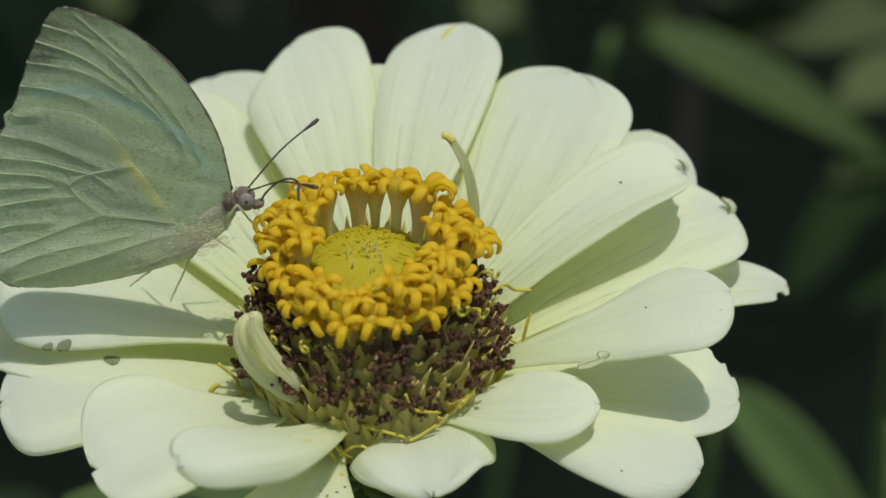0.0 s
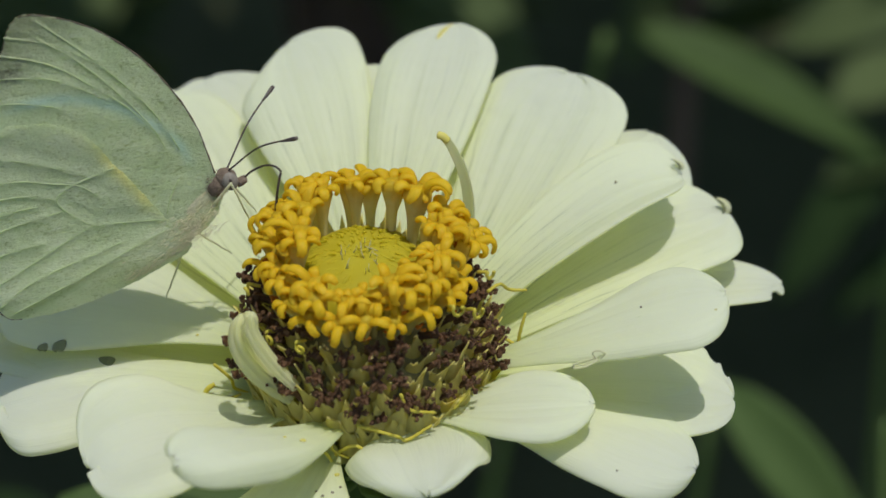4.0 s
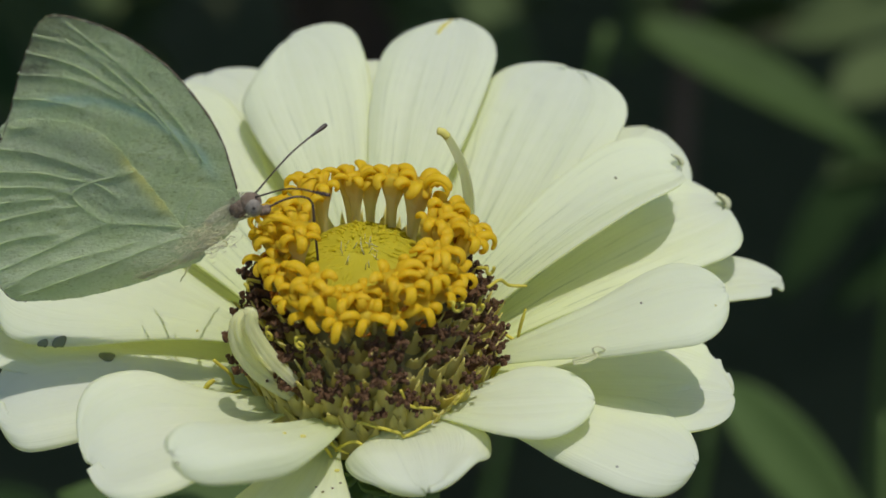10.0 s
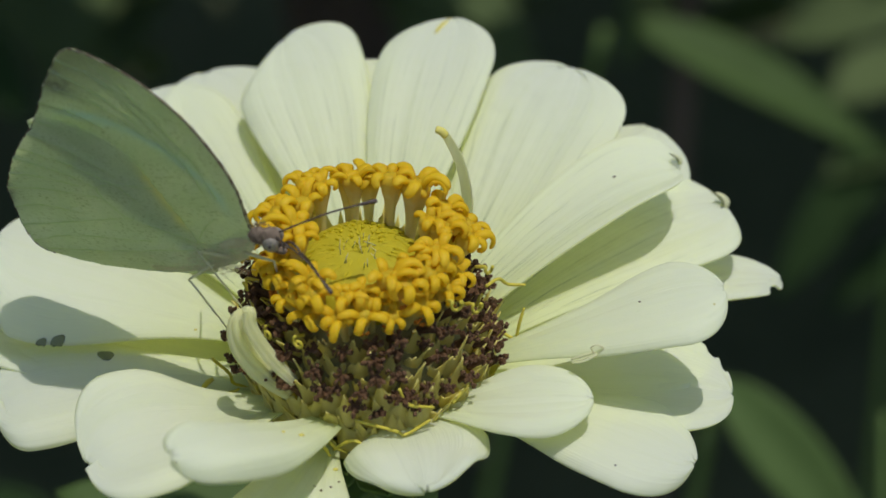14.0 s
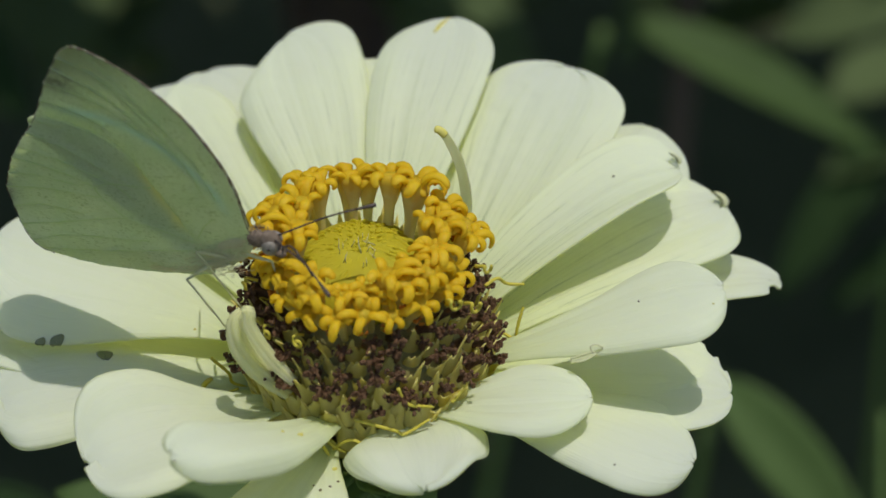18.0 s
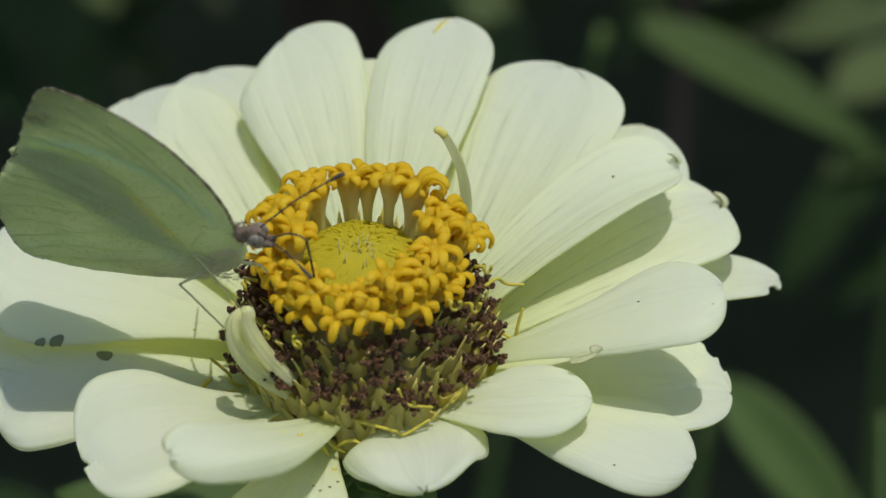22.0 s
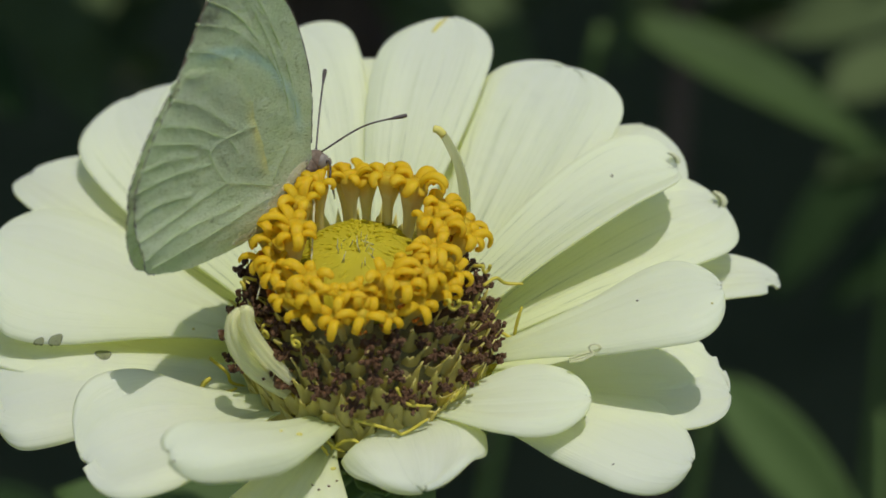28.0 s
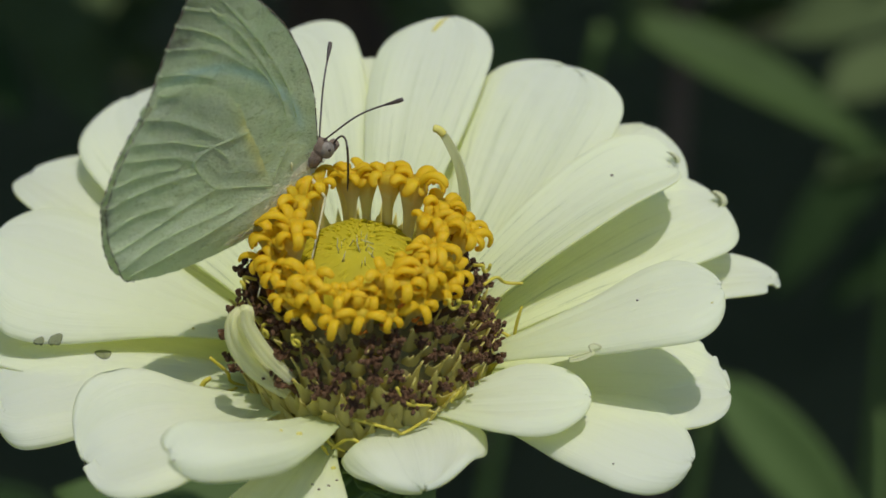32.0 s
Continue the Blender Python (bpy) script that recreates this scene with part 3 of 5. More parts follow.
def build_florets():
    kinds = [floret_mesh(s, t, c) for s, t, c in ((1, 4.9, 3.4), (2, 5.4, 4.1), (3, 4.6, 3.0), (4, 5.1, 4.4), (5, 4.8, 3.7), (6, 5.2, 4.0), (7, 4.4, 3.2), (8, 5.3, 3.8), (9, 4.7, 2.6), (10, 5.0, 4.6))]
    r = random.Random(21)
    anther = mesh("anther", *merge([blob_data((r.uniform(-0.5, 0.5) * MM, r.uniform(-0.5, 0.5) * MM, r.uniform(-0.2, 0.5) * MM), (0.2 * MM, 0.22 * MM, 0.38 * MM), nu=6, nv=5, rough=0.6, seed=k) for k in range(7)]), smooth=False)
    for count, rad, z, tilt, size, low in ((13, 7.0, 16.8, 0.05, 1.0, 2.0), (18, 8.1, 15.8, 0.28, 0.94, 2.0), (21, 9.0, 14.3, 0.46, 0.88, 0.45)):
        for i in range(count):
            a = 2 * math.pi * (i + r.uniform(-0.25, 0.25)) / count + rad
            front = max(0.0, -math.sin(a))
            # the lowest florets stand at the front and the sides only
            if math.sin(a) > low:
                continue
            ob = part("disc_floret", r.choice(kinds), FLORET, flower)
            ob.matrix_basis = frame_on_axis(a, rad + (8.3 - rad) * 0.35 * front + r.uniform(-0.3, 0.3), z + (15.5 - z) * 0.7 * front + r.uniform(-0.4, 0.4), tilt + 0.1 * front + r.uniform(-0.22, 0.22), r.uniform(-0.9, 0.9), size * (1 - 0.13 * front) * r.uniform(0.85, 1.1))
            if rad > 7.5 and r.random() < 0.3 + 0.5 * front:
                spot = part("anther", anther, RUST, flower)
                spot.matrix_basis = ob.matrix_basis @ Matrix.Translation((1.9 * MM, 0, 2.7 * MM)) @ Matrix.Rotation(r.uniform(0, 6), 4, "Z")
    # closed buds on the dome, in a tight spiral, leaning to the middle
    buds = [bud_mesh(k) for k in range(5)]
    for i in range(300):
        a = i * 2.39996
        rad = 0.385 * math.sqrt(i + 0.5)
        if rad > 6.6:
            break
        z = 16.84 - 0.025 * rad ** 2 - 0.09 * max(0, rad - 4.6) ** 2
        ob = part("floret_bud", r.choice(buds), BUD, flower)
        ob.matrix_basis = frame_on_axis(a, rad, z + r.uniform(-0.15, 0.1), rad * 0.04 - 0.1, r.uniform(-0.3, 0.3), r.uniform(0.85, 1.15))
    hv, hf = tube_data([(0, 0, 0), (0.05 * MM, 0, 0.9 * MM), (0.25 * MM, 0, 1.7 * MM)], [0.10 * MM, 0.08 * MM, 0.02 * MM], 5)
    tip = mesh("bristle", hv, hf)
    for i in range(20):
        a, rad = r.uniform(0, 6.28), 2.4 * r.random() ** 0.6
        ob = part("bristle", tip, CREAM, flower)
        ob.matrix_basis = frame_on_axis(a, rad, 17.55 - 0.025 * rad ** 2, r.uniform(-1.2, 0.4), r.uniform(-0.6, 0.6), r.uniform(0.5, 0.9))


def scale_mesh(seed):
    """A boat-shaped scale that clasps a floret: broad below, with ragged edges that run up to one bent point."""
    nu, ns = 13, 12
    r = random.Random(seed)
    u, q = np.meshgrid(np.linspace(-1, 1, nu), np.linspace(0, 1, ns))
    side = r.uniform(-0.25, 0.25)
    top = 0.50 + 0.50 * np.exp(-np.abs((u - side) / 0.30) ** 1.5) + 0.06 * np.sin(u * 19 + seed) + 0.05 * np.sin(u * 31 + 2 * seed)
    s = q * top
    w = 1.45 - 0.35 * s
    x = 0.2 + 0.75 * s + r.uniform(0.6, 1.9) * np.clip(s - 0.55, 0, 1) ** 1.3 - 0.95 * u * u
    y = w * u + r.uniform(-1.0, 1.0) * np.clip(s - 0.45, 0, 1) ** 1.5
    p = np.stack([x, y, -1.9 + r.uniform(4.6, 5.6) * s], -1) * MM
    v, f, uv = shell(p, 0.14 * MM, np.stack([u, s], -1))
    return mesh("chaff_scale", v, f)


def withered_mesh(seed):
    """A shrivelled dark floret: a bent, creased stub with five crumbly curled ends."""
    r = random.Random(seed)
    pieces = [tube_data([(0, 0, 0), (0.5 * MM, 0, 1.0 * MM), (1.1 * MM, 0.1 * MM, 1.9 * MM)], [0.5 * MM, 0.4 * MM, 0.5 * MM], 6)]
    for k in range(5):
        a, lift = k * 1.257 + r.uniform(-0.4, 0.4), r.uniform(0.2, 0.9)
        reach = r.uniform(0.7, 1.15)
        for j in range(6):
            q = j / 5
            c = (1.15 + reach * math.sin(q * 2.4) * math.cos(a) + 0.25 * q, reach * math.sin(q * 2.4) * math.sin(a), 1.9 + lift * math.sin(q * 3.0) + r.uniform(-0.15, 0.15))
            s = r.uniform(0.17, 0.29)
            pieces.append(blob_data([g * MM for g in c], [s * MM, s * r.uniform(0.7, 1.2) * MM, s * r.uniform(0.7, 1.3) * MM], nu=7, nv=5, rough=0.9, seed=seed * 31 + k * 6 + j))
    return mesh("withered_floret", *merge(pieces), smooth=False)


def build_cone():
    r = random.Random(33)
    scales = [scale_mesh(k) for k in range(10)]
    dead = [withered_mesh(k) for k in (5, 6, 7, 8, 9, 10)]
    rows = ((-0.8, 12.9, 27, 0.0), (1.0, 13.4, 27, 0.08), (2.9, 13.6, 27, 0.35), (4.8, 13.5, 27, 0.6), (6.7, 13.2, 27, 0.8), (8.6, 12.4, 26, 0.95), (10.4, 11.3, 24, 1.0), (12.2, 10.3, 21, 0.9))
    for j, (z, rad, count, dark) in enumerate(rows):
        for i in range(count):
            a = 2 * math.pi * (i + 0.5 * (j % 2) + r.uniform(-0.14, 0.14)) / count
            ob = part("chaff_scale", r.choice(scales), SCALE, flower)
            ob.matrix_basis = frame_on_axis(a, rad - 0.6, z + r.uniform(-0.5, 0.5), 0.12 + r.uniform(-0.15, 0.2), r.uniform(-0.4, 0.4), r.uniform(0.85, 1.2))
            if r.random() < dark * (0.95 + 0.25 * math.cos(a + 0.4)) and (z < 8 or math.sin(a) < 0.45):
                b = a + math.pi / count * r.uniform(0.6, 1.4)
                ob = part("withered_floret", r.choice(dead), WITHERED, flower)
                ob.matrix_basis = frame_on_axis(b, rad - 0.9, z + 1.3 + r.uniform(-0.8, 0.8), 0.4 + r.uniform(-0.35, 0.35), r.uniform(-0.8, 0.8), r.uniform(0.75, 1.15))


def style(points, rad=0.19, label=""):
    # threads near the cone lie on its scales
    points = [(x * 1.10, y * 1.10, z + 0.4) if math.hypot(x, y) < 15.5 else (x, y, z) for x, y, z in points]
    path = [Vector(p) * MM + Vector(LIFT) for p in bend(points, 7)]
    n = len(path)
    part("style", tube("style", path, [rad * MM * (1 if k < n - 3 else 0.8) for k in range(n)], 7), STYLE, flower, label)


def build_stem():
    path = bend([(0, 0.01, -0.01), (0.012, 0.02, 0.2), (0.006, 0.008, 0.42), (0, 0, HEAD_Z - 0.004)], 8)
    part("stem", tube("stem", path, [0.0042] * (len(path) - 3) + [0.0050, 0.0065, 0.008], 12), STEM, flower, "green upright stem")
    # green bracts under the petals
    for j, (count, rise, ln) in enumerate(((11, -20, 7.5), (11, -45, 6.5), (10, -65, 6.0))):
        for i in range(count):
            az = 360 * (i + 0.5 * j) / count
            u, s = np.meshgrid(np.linspace(-1, 1, 7), np.linspace(0, 1, 9))
            p = petal_points(u, s, az, rise, 55, 10, 0, ln, 3.0, 0.5, 0.7, 2.2, 0, 0.2, 0, -3.0 - 1.6 * j, 8.0 - 1.0 * j, 0, 0, (), (), az) * MM + LIFT
            v, f, uv = shell(p, 0.5 * MM, np.stack([u, s], -1))
            part("bract", mesh("bract", v, f), STEM, flower)


def build_leaves():
    # the upper leaf has sun, the lower one shade painted into its colour
    for name, base, tip, half, mat in (("leaf", (0.006, 0.052, 0.528), (-0.046, 0.060, 0.541), 0.010, PAINTED_SUN_LEAF), ("leaf", (0.006, 0.012, 0.44), (-0.052, 0.138, 0.478), 0.013, PAINTED_SHADE_LEAF)):
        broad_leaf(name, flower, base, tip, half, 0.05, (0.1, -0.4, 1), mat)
        stalk = bend([(0.003, 0.004, base[2] - 0.03), (0.005, base[1] * 0.6, base[2] - 0.012), base], 5)
        part("leaf_stalk", tube("leaf_stalk", stalk, 0.0011, 7), STEM, flower)


def spiral(centre, a, size):
    c = Vector(centre)
    side, out = Vector((-math.sin(a), math.cos(a), 0)), Vector((math.cos(a), math.sin(a), 0))
    pts = [c - out * 1.2 + side * -0.3]
    for k in range(11):
        q = k / 10 * 5.6
        rr = size * (1 - 0.055 * k)
        pts.append(c + side * (rr * math.cos(q + 2.4)) + Vector((0, 0, rr * math.sin(q + 2.4))) + out * 0.06 * k)
    path = [p * MM + Vector(LIFT) for p in bend(pts, 3)]
    part("curled_style", tube("curled_style", path, 0.19 * MM, 6), STYLE, flower)


def build_threads():
    style([(-17.3, -1.7, 3.9), (-15.5, -1.6, 1.9), (-13.7, -1.4, 0.2), (-11.8, -1.5, -0.6)])
    style([(-16.0, -3.5, -0.9), (-14.7, -3.3, -0.2), (-13.0, -3.0, 0.6)])
    style([(-18.6, -3.2, 0.2), (-18.0, -3.0, 1.4), (-17.2, -2.8, 2.0)], 0.3)
    style([(-9.6, -10.6, 0.2), (-7.0, -12.2, 2.4), (-4.5, -12.9, 2.1), (-3.3, -13.3, 0.9), (-2.0, -13.5, 0.2)])
    style([(-7.4, -11.6, 1.9), (-5.6, -13.0, 2.3), (-4.3, -13.7, 1.2), (-3.6, -14.2, 0.3)])
    style([(-3.3, -13.2, 0.4), (-2.0, -13.6, 1.7), (-0.9, -13.8, 1.8), (0.3, -14.0, 0.2)])
    style([(-1.2, -13.4, 4.3), (2.7, -13.4, 2.9), (3.6, -13.3, 2.4), (6.0, -12.4, 3.6)])
    style([(3.0, -13.0, 8.0), (3.9, -13.0, 6.0), (6.4, -12.0, 4.9)])
    style([(8.1, -10.8, 4.5), (8.9, -10.3, 5.4), (9.6, -9.6, 6.0)])
    style([(12.0, 0.2, 6.5), (15.1, -0.6, 4.7), (16.0, -0.9, 6.0), (16.2, -0.9, 7.8), (15.2, -0.6, 9.4)])
    style([(11.4, -3.6, 14.2), (12.6, -1.8, 13.9), (13.6, -0.6, 12.4), (15.3, -0.4, 12.2)])
    for c, a, size in (((-7.0, -12.2, 12.9), -2.1, 0.75), ((-10.3, -9.0, 12.0), -2.4, 0.8), ((12.6, -5.2, 17.6), -0.5, 0.6), ((9.3, -10.0, 16.2), -0.8, 0.8), ((11.4, -7.6, 14.4), -0.6, 0.8), ((-12.8, -3.6, 14.6), -2.8, 0.7)):
        spiral(c, a, size)


def ribbon(points, halves, normal, label, material, thick=0.3, fold=0.4, name="curled_petal", rib=0.18):
    path = bend(points, 7)
    n, nu = len(path), 27
    rows, uv = [], []
    for i, p in enumerate(path):
        t = (path[min(i + 1, n - 1)] - path[max(i - 1, 0)]).normalized()
        side = t.cross(Vector(normal)).normalized()
        up = side.cross(t)
        q = i / (n - 1) * (len(halves) - 1)
        k = min(int(q), len(halves) - 2)
        h = halves[k] + (halves[k + 1] - halves[k]) * (q - k)
        rows.append([tuple(p + side * (h * u) + up * (h * fold * (abs(u) ** 1.6) + rib * h * math.cos(u * 8))) for u in np.linspace(-1, 1, nu)])
        uv.append([(u, i / (n - 1)) for u in np.linspace(-1, 1, nu)])
    v, f, uvs = shell(np.array(rows) * MM + LIFT, thick * MM, np.array(uv))
    return part(name, mesh(name, v, f, uvs=uvs), material, flower, label)


def build_curled():
    # a narrow petal folded lengthwise against the cone
    ribbon([(-8.1, -11.5, 5.9), (-9.7, -11.5, 7.4), (-11.5, -11.6, 9.4), (-12.9, -11.7, 11.5), (-13.7, -11.6, 13.5), (-13.7, -11.0, 15.0), (-13.0, -10.2, 15.6)], (0.7, 1.0, 1.2, 1.15, 1.0, 0.8, 0.5), (-0.2, -0.5, 0.85), "cream petal folded and curled against the cone", STRIP, 0.22, -0.55, rib=0.13)
    ribbon([(-7.5, -12.2, 7.8), (-9.4, -12.3, 10.3), (-11.0, -12.4, 12.9), (-12.0, -12.3, 15.0), (-12.2, -11.9, 16.6), (-12.8, -11.2, 16.5)], (0.55, 0.75, 0.78, 0.72, 0.6, 0.3), (0.1, -0.5, 0.85), "cream inner fold of the curled petal", STRIP, 0.2, -0.6, "petal_fold", rib=0.10)
    # a thin strip that stands up behind the ring and bends over
    strip = ribbon([(9.8, 7.4, 12.0), (10.5, 8.0, 15.0), (10.6, 8.0, 18.8), (9.9, 8.0, 22.6), (8.7, 8.0, 25.5), (8.0, 8.0, 26.6)], (0.6, 0.66, 0.64, 0.55, 0.46, 0.38), (-0.3, -0.6, 0.8), "thin cream strip of a withered petal", STRIP, 0.2, 0.2, rib=0.0)
    path = [p * MM + Vector(LIFT) for p in bend([(8.3, 8.0, 26.3), (7.7, 8.0, 26.9), (7.1, 8.0, 27.1)], 5)]
    part("dried_tip", tube("dried_tip", path, [0.46 * MM] * 6 + [0.42 * MM] * 4 + [0.2 * MM], 8, 0.7), DRY, strip, "dried yellow tip")


def build_litter():
    # a dry husk caught on a petal's edge, and crumbs of dirt and pollen
    ribbon([(21.6, -9.0, 8.3), (22.8, -9.1, 8.7), (24.2, -9.0, 9.3)], (0.25, 0.4, 0.2), (0.2, -0.6, 0.8), "olive strip of a dry husk", CREAM, 0.15, 0.4, "husk")
    path = [Vector(p) * MM + Vector(LIFT) for p in bend([(24.0, -9.0, 9.2), (23.6, -8.9, 10.0), (24.2, -8.9, 10.3), (24.9, -8.9, 9.9), (24.5, -8.9, 9.3)], 5)]
    part("husk", tube("husk", path, 0.09 * MM, 6), LIMB, flower, "pale dry loop of a husk")
    # tips of two petals that have rolled in
    for (x, y, z), tall, wide in (((34.5, 21.2, 16.0), 0.65, 0.28), ((39.9, 21.8, 10.2), 0.95, 0.42)):
        c, up = Vector((x, y, z)), Vector((0, 0.515, 0.857))
        path = [(c + up * (tall * q) + Vector((wide * 1.6 * (1 - q * q) - 0.5 * q, 0, 0))) * MM + Vector(LIFT) for q in (1, 0.6, 0.2, -0.2, -0.6, -1)]
        roll = part("rolled_tip", tube("rolled_tip", path, [wide * g * MM for g in (0.3, 0.8, 1.0, 1.0, 0.8, 0.3)], 9, 0.6), CREAM, flower, "rolled cream petal tip")
        # a dark strip added as the shade inside the roll
        path = [p + Vector((-wide * 1.1, -0.3, 0.2)) * MM for p in path]
        part("dark_fold", tube("dark_fold", path, [wide * 0.45 * g * MM for g in (0.2, 0.8, 1.0, 1.0, 0.8, 0.2)], 7), SPOT_AND_SHADE, roll, "dark strip painted as the shade in the rolled tip")
    for k, (x, y, z, size, kind) in enumerate(((27.4, 19.3, 14.8, 0.16, 0), (-3.8, -19.9, -0.2, 0.17, 0), (-4.8, -20.5, -0.2, 0.15, 0), (-3.0, -18.8, -0.3, 0.14, 0), (-5.5, -19.8, -0.1, 0.13, 0), (-3.4, -16.7, -0.2, 0.3, 1), (-6.7, -20.2, 6.6, 0.34, 1), (-8.5, -20.9, 7.5, 0.22, 1), (2.1, -14.0, 2.1, 0.12, 0), (7.2, -15.5, 1.6, 0.12, 0), (4.8, -13.4, 1.9, 0.1, 0), (-19.5, 4.0, 4.0, 0.2, 1), (28.8, -5.5, 13.6, 0.13, 0), (36.4, -8.7, 15.3, 0.14, 1), (25.9, -18.8, 1.8, 0.12, 0), (-18.2, -33.8, 12.9, 0.12, 0), (22.5, -9.1, 5.8, 0.1, 0))):
        v, f = blob_data(Vector((x, y, z)) * MM + Vector(LIFT), (size * MM, size * 0.8 * MM, size * 0.6 * MM), None, 8, 6, 0.5, k)
        part("crumb", mesh("crumb", v, f, smooth=False), DRY if kind else WITHERED, flower, "orange crumb of pollen" if kind else "black crumb of dirt")


build_disc()
build_litter()
build_stem()
build_threads()
build_curled()
build_florets()
build_cone()

# ---- background plants ----
def leaf_data(base, tip, half, sag=0.1, normal=(0, -0.3, 1), nu=5, ns=10, fold=0.25):
    b, t = Vector(base), Vector(tip)
    d = t - b
    side = d.cross(Vector(normal)).normalized()
    up = side.cross(d).normalized()
    v = []
    for j in range(ns):
        s = j / (ns - 1)
        w = half * (math.sin(math.pi * s ** 0.75) ** 0.8 + 0.03)
        for i in range(nu):
            u = 2 * i / (nu - 1) - 1
            v.append(b + d * s + side * (w * u) + up * (sag * d.length * 4 * s * (1 - s) + abs(u) * w * fold))
    return v, grid_faces(nu, ns)


def broad_leaf(name, parent, base, tip, half, sag=0.06, normal=(0, -0.3, 1), material=None):
    v, f = leaf_data(base, tip, half, sag, normal, 9, 18)
    pts = np.array([tuple(p) for p in v]).reshape(18, 9, 3)
    sv, sf, uv = shell(pts, 0.0004, np.zeros((18, 9, 2)))
    return part(name, mesh(name, sv, sf), material or LEAF, parent)


def build_weeds():
    def plant(name, label, foot, stems, leaves, material=None, stalk=STEM):
        ob = thing(name, label, "plant", at=(0, 0, 0))
        for pts, rad in stems:
            path = bend([foot] + pts, 8)
            part("stalk", tube("stalk", path, [rad * (1 - 0.4 * k / len(path)) for k in range(len(path))], 8), stalk, ob)
        for base, tip, half, nrm in leaves:
            broad_leaf("leaf", ob, base, tip, half, 0.05, nrm, material)
    plant("leafy_weed", "green weed with a long lance-shaped leaf in sun", (0.01, 0.50, 0), [([(0.02, 0.49, 0.2), (0.04, 0.475, 0.33), (0.0538, 0.4504, 0.4178)], 0.0025)],
          [((0.0625, 0.4504, 0.42), (0.1323, 0.4341, 0.3862), 0.0084, (0, -0.5, 1))])
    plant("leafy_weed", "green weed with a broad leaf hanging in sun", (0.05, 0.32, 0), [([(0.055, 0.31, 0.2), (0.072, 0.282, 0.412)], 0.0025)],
          [((0.072, 0.282, 0.412), (0.110, 0.262, 0.372), 0.0078, (-0.3, -0.6, 1))], PAINTED_SUN_LEAF)
    # the next two weeds carry their shade in the leaf colour
    plant("shaded_weed", "green weed with shade painted into its leaf colour", (0.17, 0.60, 0), [([(0.17, 0.6, 0.15), (0.166, 0.58, 0.27)], 0.003)],
          [((0.168, 0.625, 0.286), (0.128, 0.598, 0.236), 0.010, (0, -0.6, 1)), ((0.192, 0.63, 0.248), (0.150, 0.616, 0.218), 0.007, (0, -0.6, 1))], PAINTED_SHADE_LEAF)
    plant("shaded_weed", "green weed at the edge of the bed, shade painted into its leaf colour", (-0.13, 0.45, 0), [([(-0.13, 0.43, 0.15), (-0.128, 0.412, 0.285)], 0.003)],
          [((-0.128, 0.412, 0.285), (-0.095, 0.398, 0.262), 0.009, (0, -0.6, 1)), ((-0.155, 0.56, 0.37), (-0.125, 0.54, 0.34), 0.010, (0, -0.6, 1))], PAINTED_SHADE_LEAF)
    plant("dry_stalk", "dim brown upright stalk", (0.10, 0.75, 0), [([(0.095, 0.66, 0.2), (0.094, 0.63, 0.30), (0.094, 0.61, 0.40)], 0.006)], [], None, BARK)
    plant("grassy_stalk", "pale grey-green upright stalk", (0.135, 0.42, 0), [([(0.130, 0.38, 0.2), (0.128, 0.352, 0.30), (0.128, 0.365, 0.345)], 0.0022)], [])


def shrub(foot, top, wide, count, seed, label):
    """A leafy bush: several bent stems, and a crown of many small leaves, which shades the ground below it."""
    r = random.Random(seed)
    ob = thing("shrub", label, "shrub", "shrubs behind the flower", at=foot)
    for k in range(6):
        a = r.uniform(0, 6.28)
        d = wide * r.uniform(0.3, 0.9)
        path = bend([(r.uniform(-0.04, 0.04), r.uniform(-0.04, 0.04), -0.02), (d * 0.4 * math.cos(a), d * 0.4 * math.sin(a), top * 0.45), (d * math.cos(a), d * math.sin(a), top * r.uniform(0.75, 0.95))], 6)
        part("limb", tube("limb", path, [0.008 * (1 - 0.7 * j / len(path)) for j in range(len(path))], 7), BARK, ob)
    pieces = []
    for k in range(count):
        a, q = r.uniform(0, 6.28), r.random()
        z = top * (0.12 + 0.88 * r.random() ** 0.6)
        rad = wide * math.sqrt(q) * (0.75 + 0.35 * math.sin(z * 9 + a * 2))
        c = Vector((rad * math.cos(a), rad * math.sin(a), z))
        ln = r.uniform(0.05, 0.10)
        h = r.uniform(0, 6.28)
        d = Vector((math.cos(h), math.sin(h), r.uniform(-0.7, 0.15))).normalized() * ln
        pieces.append(leaf_data(c, c + d, ln * 0.24, r.uniform(0.02, 0.12), (r.uniform(-0.4, 0.4), r.uniform(-0.4, 0.4), 1), 3, 6))
    part("crown", mesh("crown", *merge(pieces)), SHADE_LEAF, ob, "dense dark green leaves", kind="stuff")


def build_shrubs():
    for i, (x, y, top, wide, count) in enumerate(((-0.42, 0.80, 1.15, 0.36, 1400), (0.0, 0.88, 1.25, 0.38, 1400), (0.46, 0.90, 1.15, 0.36, 1300), (-0.75, 1.3, 1.5, 0.45, 700), (0.1, 1.45, 1.6, 0.5, 800), (0.8, 1.35, 1.5, 0.45, 700))):
        shrub((x, y, 0), top, wide, count, 50 + i, "dense dark green garden shrub in its own shade")


build_leaves()
build_weeds()
build_shrubs()

# ---- the butterfly ----
butterfly = thing("butterfly", "pale green butterfly with closed veined wings feeding on the flower", "butterfly")


def swell(p, y):
    """How far a wing stands off its plane: it closes upwards and bulges round the abdomen."""
    out = -1 if y < 0 else 1
    return out * (-0.010 * (p.z + 5) + 0.55 * math.exp(-((p.z + 2.2 - 0.10 * p.x) / 2.4) ** 2))


